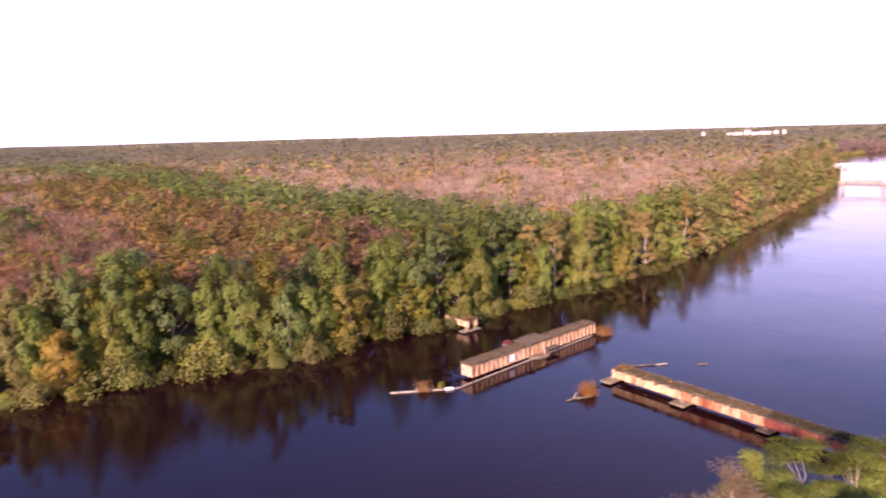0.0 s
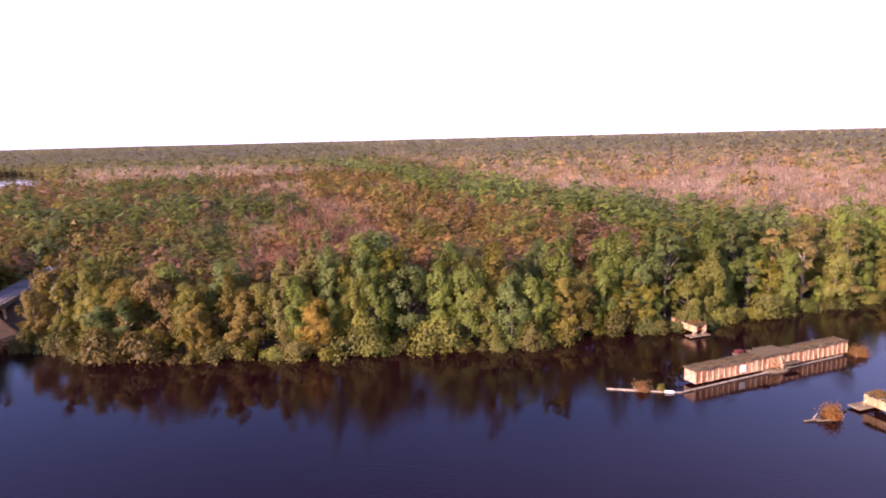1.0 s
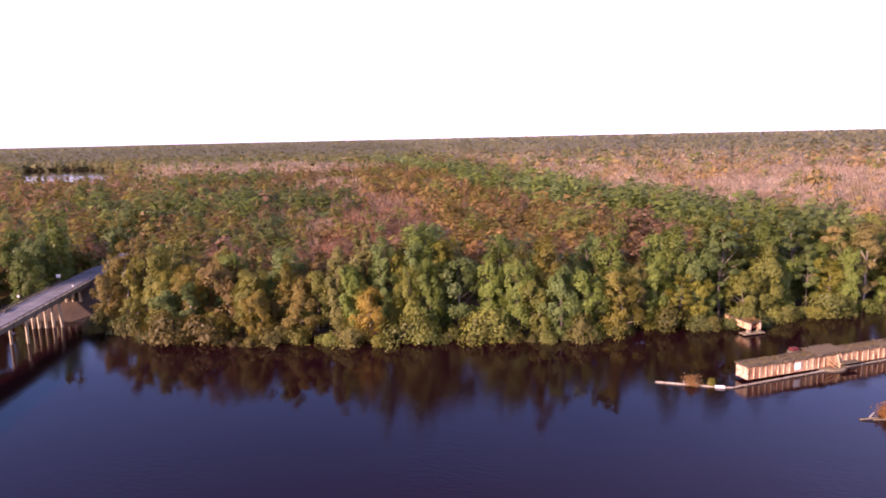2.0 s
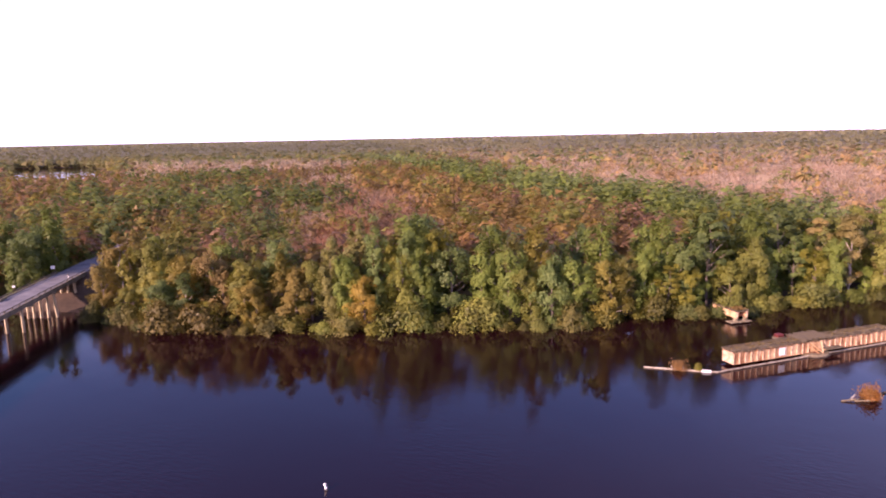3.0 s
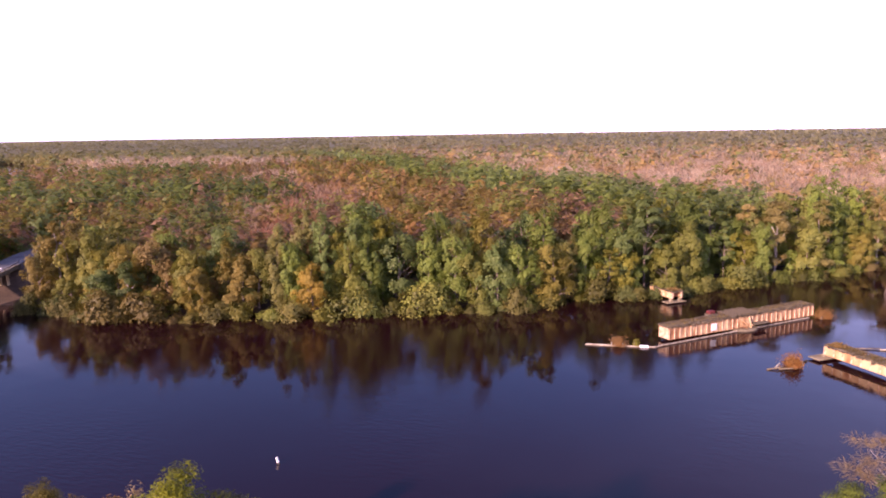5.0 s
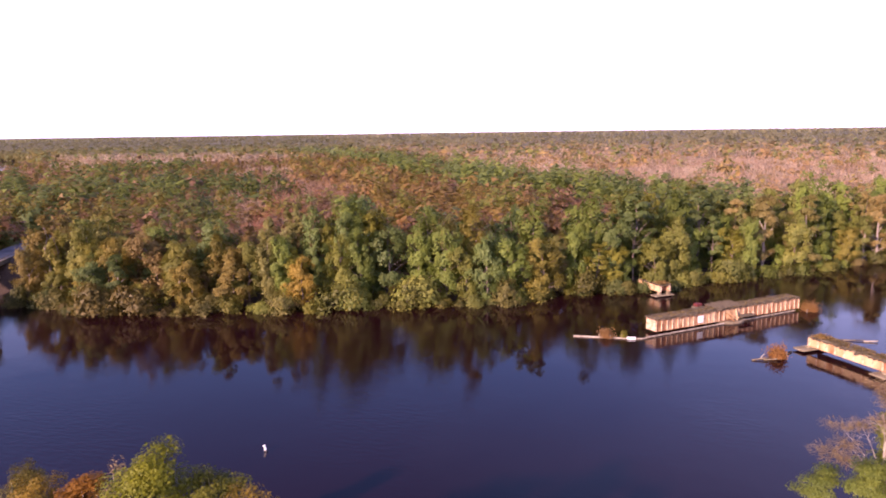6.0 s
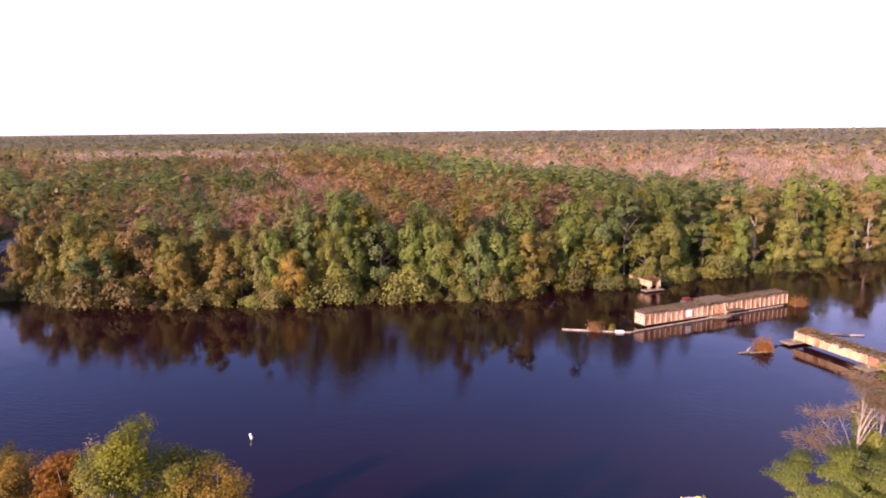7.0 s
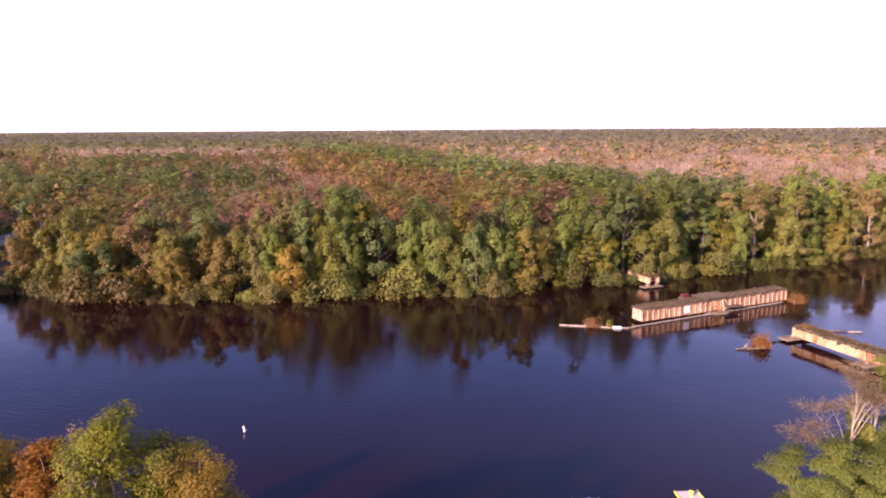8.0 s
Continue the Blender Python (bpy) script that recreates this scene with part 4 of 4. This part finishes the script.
    part("landing", box((1.2, -2.7, zt - 1.55), (5.0, -1.4, zt - 1.38), 0.02), TIE, top, "dark timber landing hung outside the girder")
    part("girder_panel", box((-8.75, -1.46, zt - 1.7), (-7.35, -1.42, zt - 0.35), 0.01), WHITE, top, "white painted panel")
    bm = box((-5.8, 1.9, zt + 0.3), (-4.4, 2.9, zt + 0.85), 0.06)
    part("machine_box", bm, noisy("red_paint", [(0.3, (0.07, 0.014, 0.012)), (0.7, (0.14, 0.030, 0.024))], 1.0, 0.6, 8, 0.2), top, "red metal box on the platform")
    part("box_bracket", box((-6.0, 1.3, zt - 0.1), (-4.1, 3.1, zt + 0.28), 0.02), TIE, top)
    weeds("deck_weed", 3, 620, (18, 0.95, 0.18), 0.28, OLIVE * 0.35 + RUSSET * 0.35, top).matrix_basis = pose(0, 0, zt + 0.22)
    pier = thing("pivot_pier", pose(14.1, 130.1, 0, 0, 0, 42.2), "round stained concrete pivot pier on a square footing", "bridge pier", "bridge piers")
    part("footing", rod((0, 0, -2.4), (0, 0, 0.16), 3.35, 3.25, 28), DARK_CONCRETE, pier, "round timber-faced footing at the waterline")
    part("rim", rod((0, 0, 0.16), (0, 0, 0.36), 3.05, 3.0, 28), PIER_TOP, pier, "pale weathered rim of the round pier")
    part("turntable", rod((0, 0, 0.36), (0, 0, 0.48), 1.5, 1.5, 24), RUST, pier, "rusted turntable ring")


swing_bridge()


DECK_MOSS = (OLIVE * 0.25 + RUSSET * 0.28, DEEP * 0.3 + RUSSET * 0.15)   # on the pale spans, and a darker tint on the red spans


def girder_span(x0, x1, z_top, depth, material, stiff, seed, label, origin, turn, open_end=False):
    """One fixed span between two distances along the line from origin; its first end may stand open, with bracing alone."""
    mid = Vector((origin[0], origin[1], 0)) + Matrix.Rotation(radians(turn), 3, "Z") @ Vector(((x0 + x1) / 2, 0, 0))
    top = thing("girder_span", pose(mid.x, mid.y, 0, 0, 0, turn), label, "bridge", "fixed bridge spans")
    L = x1 - x0 - 0.06
    for side in (-1, 1):
        girder(top, "girder", L, depth, side * 1.2, z_top, material, stiff, side, 1.5)
    ties(top, -L / 2, L / 2, z_top, seed, 0.5, DARK_TIE_MESH if material is RUST else TIE_MESH)
    for y in (-1.4, 1.4):
        guard_run(top, -L / 2, L / 2, y, z_top + 0.23, seed + int(10 * y) + 100, DARK_TIMBER if material is RUST else TIE)
    for x in (-L / 2 + 0.06, L / 2 - 0.06):
        if x < 0 and open_end:
            for y in (-1.2, 1.2):
                part("end_post", box((-L / 2 - 0.1, y - 0.2, z_top - depth + 0.02), (-L / 2 - 0.005, y + 0.2, z_top - 0.02), 0.02), stiff, top, "pale end post of the girder")
            for y in (-1.0, 1.0):
                part("cross_brace", rod((x, y, z_top - 0.15), (x, -y, z_top - depth + 0.15), 0.06, 0.06, 6), RUST, top)
        else:
            part("end_frame", box((x - 0.04, -1.16, z_top - depth + 0.1), (x + 0.04, 1.16, z_top - 0.06)), stiff, top)
    weeds("deck_weed", seed + 20, 1600 if material is RUST else 700, (L / 2 - 0.1, 0.95, 0.12), 0.24, DECK_MOSS[material is RUST], top).matrix_basis = pose(0, 0, z_top + 0.22)
    if open_end:
        tuft = weeds("deck_tuft", seed + 40, 420, (1.1, 0.8, 0.4), 0.22, GOLD * 0.25 + RUSSET * 0.6, top)
        tuft.matrix_basis = pose(-L / 2 + 1.4, 0, z_top + 0.24)


def span_pier(s, origin, turn, z_cap, label, half=1.35, across=(-3.0, 2.4), foot=0.5, face=None):
    """A low pier: a broad slab just over the water, and a short pedestal under each girder."""
    mid = Vector((origin[0], origin[1], 0)) + Matrix.Rotation(radians(turn), 3, "Z") @ Vector((s, 0, 0))
    top = thing("bridge_pier", pose(mid.x, mid.y, 0, 0, 0, turn), label, "bridge pier", "bridge piers")
    part("slab", box((-half, across[0], foot - 0.22), (half, across[1], foot), 0.07), face or PIER_TOP, top)
    # the base is darker than the slab
    part("base", box((-half + 0.6, across[0] + 0.7, -2.4), (half - 0.6, across[1] - 0.7, foot - 0.21), 0.05), DARK_CONCRETE, top, "dark pier base set in under the slab")
    for y in (-1.2, 1.2):
        part("pedestal", box((-0.34, y - 0.34, foot - 0.02), (0.34, y + 0.34, z_cap), 0.03), face or PIER_TOP, top)


FIX_0, FIX_TURN = (26.75, 115.1), -52.2
for i, (a, b, mat, st) in enumerate(((0, 13.4, CREAM, STIFF), (13.4, 26.9, ORANGE_RUST, ORANGE_RUST), (26.9, 40.5, RUST, RUST), (40.5, 54.6, RUST, RUST))):
    girder_span(a, b, 2.25, 1.42, mat, st, 30 + i, ("cream-painted rusting plate girder span over the river", "orange rust-streaked plate girder span",
                "faded red plate girder span", "red rusted plate girder span reaching into the trees")[i], FIX_0, FIX_TURN, i == 0)
# the two farthest piers take the darker concrete
for s_at, half, across in ((0.0, 1.15, (-3.5, 1.7)), (13.7, 1.3, (-3.0, 2.2)), (27.2, 1.1, (-2.3, 2.2)), (40.6, 1.1, (-2.2, 2.2))):
    span_pier(s_at, FIX_0, FIX_TURN, 0.83, "stained concrete pier with a wide slab above the water", half, across, 0.5, DARK_CONCRETE if s_at > 20 else PIER_TOP)
# the far stub, in the same line
STUB_0, STUB_TURN = (2.5, 146.9), 128.5
girder_span(-0.3, 7.6, 2.45, 1.35, CREAM, STIFF, 50, "short stub of rusted girder span coming out of the trees", STUB_0, STUB_TURN, True)
span_pier(0.2, STUB_0, STUB_TURN, 1.1, "pale two-column pier under the stub span", 0.95, (-2.3, 2.9), 0.42)


# ---------- fenders, logs, shrubs in the river ----------
def timber(name, pts, half, high, material, label, category="timber"):
    """A squared timber run through plan points, its top at a height."""
    bm = bmesh.new()
    for a, b in zip(pts, pts[1:]):
        a, b = Vector((*a, high - half)), Vector((*b, high - half))
        turn = math.degrees(math.atan2(b.y - a.y, b.x - a.x))
        add_box(bm, (-0.1, -half, -half), ((b - a).length + 0.1, half, half), 0.04, pose(a.x, a.y, a.z, 0, 0, turn))
    return tagged(new(name, bm_mesh(name, bm, material)), label, category)


def fender():
    top = thing("fender", pose(-0.5, 113.6, 0), "long weathered timber fender beside the swing span", "fender")
    a, b = Vector((0.1, 0.1, 0)), Vector((28.6, 27.2, 0))
    turn = math.degrees(math.atan2(b.y, b.x))
    for k, (h, z) in enumerate(((0.11, 0.2), (0.09, -0.06))):
        part("wale", box((0, -h, z - h), ((b - a).length, h, z + h), 0.04, pose(0, 0, 0, 0, 0, turn)), (PALE_TIMBER, TIE)[k], top, ("bleached long wale timber", "dark lower wale timber")[k])
    for i in range(9):
        p = a.lerp(b, (i + 0.4) / 9)
        part("pile", rod((p.x + 0.22, p.y - 0.22, -2.4), (p.x + 0.2, p.y - 0.2, 0.2 + 0.12 * math.sin(i * 2.1)), 0.13, 0.11), TIE, top)


fender()
timber("fender_log", [(-13.0, 111.5), (-7.8, 112.1), (-3.7, 112.6)], 0.14, 0.24, PALE_TIMBER, "bleached timber beam afloat with shrubs on it", "log")
timber("white_block", [(-3.6, 112.55), (-2.3, 112.75)], 0.19, 0.38, WHITE, "white-painted timber block at the fender's end", "timber block")
timber("curved_boom", [(-2.1, 112.9), (-1.2, 113.1), (-0.4, 113.7)], 0.1, 0.2, PALE_TIMBER, "short curved timber boom at the water", "timber")
timber("pier_boom", [(22.9, 112.4), (21.6, 110.6)], 0.12, 0.25, TIE, "dark timber boom at the pier footing", "timber")


def shrub(x, y, height, radius, tint, label, seed, stakes=2):
    """A shrub rooted on old timber in the water."""
    rng = np.random.default_rng(seed)
    top = thing("shrub", pose(x, y, 0), label, "shrub", "shrubs on the old fenders")
    lobes = lobes_of("bush", rng, height, radius * 0.8)
    way = rng.normal(size=(4600, 3))
    way /= np.linalg.norm(way, axis=1, keepdims=True)
    way[:, 2] = np.abs(way[:, 2])
    bumpy = 1 + 0.3 * np.sin(way[:, :1] * 5 + seed) * np.cos(way[:, 1:2] * 4 + seed)
    centre = way * (radius, radius, height) * bumpy * (0.25 + np.abs(rng.normal(size=(4600, 1))) * 0.42).clip(0, 1.3) + (0, 0, 0.1)
    v, f = cards(rng, centre, way + rng.normal(size=(4600, 3)) * 0.8, 0.2)
    c = child("foliage", mesh("foliage", v, f, LEAF), top)
    c.color = (*tint, 1)
    part("stem", trunk_bm(rng, height * 0.8, 0.06, lobes, 8), BARK, top)
    for i in range(stakes):
        a = rng.uniform(0, 6.28)
        p = Vector((math.cos(a), math.sin(a), 0)) * radius * 0.9
        part("stake", rod(p - Vector((0, 0, 2.2)), p + Vector((rng.normal() * 0.2, 0, 0.8)), 0.12, 0.09, 7), PALE_TIMBER, top, "weathered stake")


shrub(-7.3, 112.5, 1.4, 1.4, np.array((0.15, 0.085, 0.042)), "rusty brown shrub growing on the floating timber", 71)
shrub(20.3, 108.7, 2.0, 1.55, np.array((0.165, 0.080, 0.030)), "rust-orange shrub on old piles in the river", 72)
shrub(30.8, 141.8, 1.7, 1.9, np.array((0.150, 0.082, 0.036)), "orange-brown shrub at the swing span's end", 73)
shrub(-4.3, 112.9, 1.0, 0.5, YELLOWGREEN * 0.6, "small green shrub on the floating timber", 74, 1)
for i, (x, y, L, turn, lean, mat) in enumerate(((16.2, 106.2, 2.6, 20, 6, TIE), (17.5, 107.2, 1.6, 60, 14, PALE_TIMBER), (18.0, 106.9, 2.6, 10, 4, TIE),
                                                (29.6, 121.2, 6.4, 8, 0, TIE), (35.8, 121.9, 2.2, 6, 3, PALE_TIMBER), (43.5, 121.6, 1.6, 0, 0, TIE))):
    bm = rod((0, 0, 0), (L, 0, 0.02 * L + math.tan(radians(lean)) * L), 0.15, 0.1, 9)
    ob = new("drift_log", bm_mesh("drift_log", bm, mat))
    ob.matrix_world = pose(x, y, 0.08, 0, 0, turn)
    tagged(ob, "bleached driftwood log in the river" if mat is PALE_TIMBER else "dark waterlogged log in the river", "log", "drift logs")


# ---------- buoy, docks ----------
def buoy(x, y):
    top = thing("channel_buoy", pose(x, y, 0, 4, -13, 0) @ Matrix.Scale(0.48, 4), "white channel buoy leaning in the current", "buoy")
    part("float", rod((0, 0, -0.5), (0, 0, 0.42), 0.44, 0.42, 16), noisy("dark_float", [(0.3, (0.05, 0.05, 0.05)), (0.7, (0.10, 0.10, 0.10))], 2), top, "dark float at the waterline")
    bm = rod((0, 0, 0.42), (0, 0, 0.85), 0.38, 0.26, 14)
    add_rod(bm, (0, 0, 0.85), (0, 0, 1.35), 0.26, 0.24, 14)
    part("body", bm, WHITE, top)
    part("top_mark", box((-0.28, -0.28, 1.35), (0.28, 0.28, 1.62), 0.06), WHITE, top)


buoy(-42.3, 56.2)


def dock(x, y, turn, length, width, label, yellow):
    top = thing("floating_dock", pose(x, y, 0, 0, 0, turn), label, "dock", "floating docks")
    part("float", box((-width / 2 + 0.1, -length, -0.3), (width / 2 - 0.1, -0.05, 0.3), 0.05), CONCRETE, top)
    n = int(length / 0.2)
    board = bm_mesh("board", box((-width / 2, 0, 0.302), (width / 2, 0.17, 0.345), 0.008), DECKING)
    for i in range(n):
        child("board", board, top, pose(0, -0.2 - i * 0.2, 0))
    edge = YELLOW if yellow else DECKING
    for sx in (-1, 1):
        part("edge_strip", box((sx * width / 2 - 0.06 + (0.08 if sx > 0 else -0.08), -length, 0.18), (sx * width / 2 + 0.06 + (0.08 if sx > 0 else -0.08), 0, 0.42), 0.02), edge, top)
    bm = rod((0.15, -0.95, 0.35), (0.15, -0.95, 0.75), 0.2, 0.2, 14)
    add_rod(bm, (0.15, -0.95, 0.75), (0.15, -0.95, 0.82), 0.26, 0.26, 14)
    part("mooring_post", bm, YELLOW if yellow else WHITE, top, "stubby yellow mooring post" if yellow else "stubby white mooring post")


dock(7.5, 57.5, 22, 9.0, 2.1, "pale floating dock with a yellow edge", True)
dock(-1.8, 53.1, 20, 7.0, 2.4, "pale grey floating dock by the near bank", False)
dock(-120.4, 68.4, -60, 5.0, 2.0, "small floating dock with white posts near the road bridge", False)


# ---------- road bridge ----------
def road_frame(along, off=0.0, z=0.0):
    p = ROAD_0 + ROAD_D * along + ROAD_N * off
    return pose(p[0], p[1], z, 0, 0, math.degrees(math.atan2(ROAD_D[1], ROAD_D[0])))


def road_bridge():
    zt, near, far = 7.0, -3.0, 4.6
    top = thing("road_bridge", road_frame(0), "two-lane concrete road bridge on square piles", "bridge")
    part("deck", box((-60, near, zt - 0.4), (40, far, zt - 0.02), 0.04), CONCRETE, top)
    part("road_surface", box((-60, near + 0.5, zt - 0.016), (40, far - 0.5, zt + 0.03)), ASPHALT, top, "worn grey asphalt")
    for y in (near + 0.2, far - 0.2):
        part("edge_beam", box((-60, y - 0.18, zt - 0.85), (40, y + 0.18, zt - 0.41), 0.03), CONCRETE, top)
        part("kerb", box((-60, y - 0.2, zt - 0.016), (40, y + 0.2, zt + 0.2), 0.03), CONCRETE, top)
        part("rail", box((-60, y - 0.07, zt + 0.55), (40, y + 0.07, zt + 0.72), 0.02), DARK_CONCRETE, top)
        post = bm_mesh("rail_post", box((-0.1, y - 0.1, zt + 0.2), (0.1, y + 0.1, zt + 0.55)), DARK_CONCRETE)
        for x in np.arange(-59, 40, 3.1):
            child("rail_post", post, top, pose(x, 0, 0))
    for along in (-54, -41.3, -28.9, -16.5, 8.3, 20.6, 32.9):
        part("bent_cap", box((along - 0.4, near + 0.1, zt - 1.3), (along + 0.4, far - 0.2, zt - 0.86), 0.04), CONCRETE, top)
        for y, lean in ((-2.3, -0.5), (-0.75, 0), (0.85, 0), (2.4, 0), (3.6, 0.2)) if along > 10 else ((-0.6, 0), (2.8, 0)):
            part("pile", rod((along, y + lean, -2.4), (along, y, zt - 1.3), 0.34, 0.34, 4), PALE_CONCRETE, top, "pale square concrete pile")


PALE_CONCRETE = noisy("sunlit_pile_concrete", [(0.3, (0.34, 0.26, 0.15)), (0.7, (0.50, 0.41, 0.26))], 0.6, 0.9, 6)
road_bridge()
bm = box((40.02, -2.5, 6.6), (92, 4.1, 7.03))
add_box(bm, (0, -2.5, -0.4), (75, 4.1, 0), m=pose(92, 0, 7.02, 0, 3.2, 0))
ob = new("road", bm_mesh("road", bm, ASPHALT))
ob.matrix_world = road_frame(0)
tagged(ob, "asphalt road on its embankment into the woods", "road", "", "structure")


def road_sign(along, off, w, h, label):
    top = thing("road_sign", road_frame(along, off, 7.0), label, "sign", "road signs")
    part("post", rod((0, 0, -0.8), (0, 0, 2.4), 0.05, 0.05, 6), CONCRETE, top)
    part("panel", box((-0.03, -w / 2, 1.2), (-0.005 + 0.03, w / 2, 1.2 + h), 0.01), WHITE, top, "pale sign panel")


road_sign(40.0, -5.2, 1.0, 0.9, "pale road sign beside the road at the woods")
road_sign(18.0, -4.9, 0.5, 0.45, "small white sign on the bridge's far kerb")
road_sign(27.5, 3.2, 0.35, 0.35, "small white marker on the bridge's near kerb")
ob = new("barrier", bm_mesh("barrier", box((0, -0.2, 0), (2.8, 0.2, 0.55), 0.06), CONCRETE))
ob.matrix_world = road_frame(8.5, -3.6, 7.03)
tagged(ob, "pale concrete barrier piece on the bridge road", "barrier")


# ---------- highway bridge up the river, far buildings ----------
def highway_bridge():
    turn = math.degrees(math.atan2(-0.6, 0.8))
    top = thing("highway_bridge", pose(284, 486, 0, 0, 0, turn), "long white concrete highway bridge over the river", "bridge")
    zt = 12.5
    part("deck", box((-8, -6, zt - 0.5), (220, 6, zt), 0.05), WHITE_CONCRETE, top)
    for y in (-5, -1.7, 1.7, 5):
        part("beam", box((-8, y - 0.4, zt - 1.7), (220, y + 0.4, zt - 0.51), 0.05), WHITE_CONCRETE, top)
    for y in (-5.85, 5.85):
        part("parapet", box((-8, y - 0.15, zt + 0.01), (220, y + 0.15, zt + 1.05), 0.04), WHITE_CONCRETE, top)
    for x in np.arange(0, 200, 25.0):
        part("pier_cap", box((x - 0.9, -6, zt - 2.9), (x + 0.9, 6, zt - 1.71), 0.08), WHITE_CONCRETE, top)
        for y in (-4, 4):
            part("column", rod((x, y, -2.4), (x, y, zt - 2.9), 1.0, 1.0, 14), WHITE_CONCRETE, top)
        part("pile_cap", box((x - 2.2, -7.5, -1.5), (x + 2.2, 7.5, 1.5), 0.1), WHITE_CONCRETE, top)
    for y in (-7.9, 7.9):
        part("fender_wale", box((-6, y - 0.2, 0.4), (150, y + 0.2, 1.5), 0.05), PALE_TIMBER, top, "pale timber fender wale")


highway_bridge()


def far_building(x, y, w, h, label, kind):
    top = thing("factory", pose(x, y, 0, 0, 0, -25), label, "building", "far factory buildings")
    if kind == "tank":
        part("wall", rod((0, 0, 0), (0, 0, h), w / 2, w / 2, 20), WHITE_CONCRETE, top)
        part("roof", rod((0, 0, h), (0, 0, h + w * 0.12), w / 2, 0.5, 20), WHITE_CONCRETE, top)
    else:
        part("wall", box((-w / 2, -12, 0), (w / 2, 12, h), 0.2), WHITE_CONCRETE, top)
        bm = bmesh.new()
        vs = [bm.verts.new(c) for c in ((-w / 2 - 1, -12.5, h), (w / 2 + 1, -12.5, h), (w / 2 + 1, 12.5, h), (-w / 2 - 1, 12.5, h), (-w / 2 - 1, 0, h + 2), (w / 2 + 1, 0, h + 2))]
        for q in ((0, 1, 5, 4), (2, 3, 4, 5), (0, 4, 3), (1, 2, 5), (0, 3, 2, 1)):
            bm.faces.new([vs[i] for i in q])
        part("roof", bm, WHITE_CONCRETE, top, "shallow white metal roof")
        if w > 30:
            for i in range(int(w / 12)):
                part("door", box((-w / 2 + 4 + i * 12, -12.3, 0), (-w / 2 + 9 + i * 12, -12.003, h * 0.5)), ASPHALT, top)


for x, y, w, h, label, kind in ((775, 1843, 14, 18, "low white factory shed far beyond the forest", "shed"), (793, 1836, 22, 19, "white factory hall behind trees", "shed"),
                                (815, 1828, 15, 24, "tall white factory block behind trees", "shed"), (833, 1820, 20, 19, "white factory shed beside the tall block", "shed"),
                                (855, 1810, 26, 20.5, "long white factory hall behind trees", "shed"), (878, 1800, 13, 22, "round white factory storage tank", "tank"),
                                (896, 1793, 8, 23, "narrow white factory tower at the row's end", "shed"), (713, 1868, 9, 23, "lone white storage tank above the forest", "tank")):
    far_building(x, y, w, h, label, kind)


def drop_protos():
    for group in PROTOS.values():
        for ob in group:
            for o in (*ob.children_recursive, ob):
                bpy.data.objects.remove(o)


drop_protos()
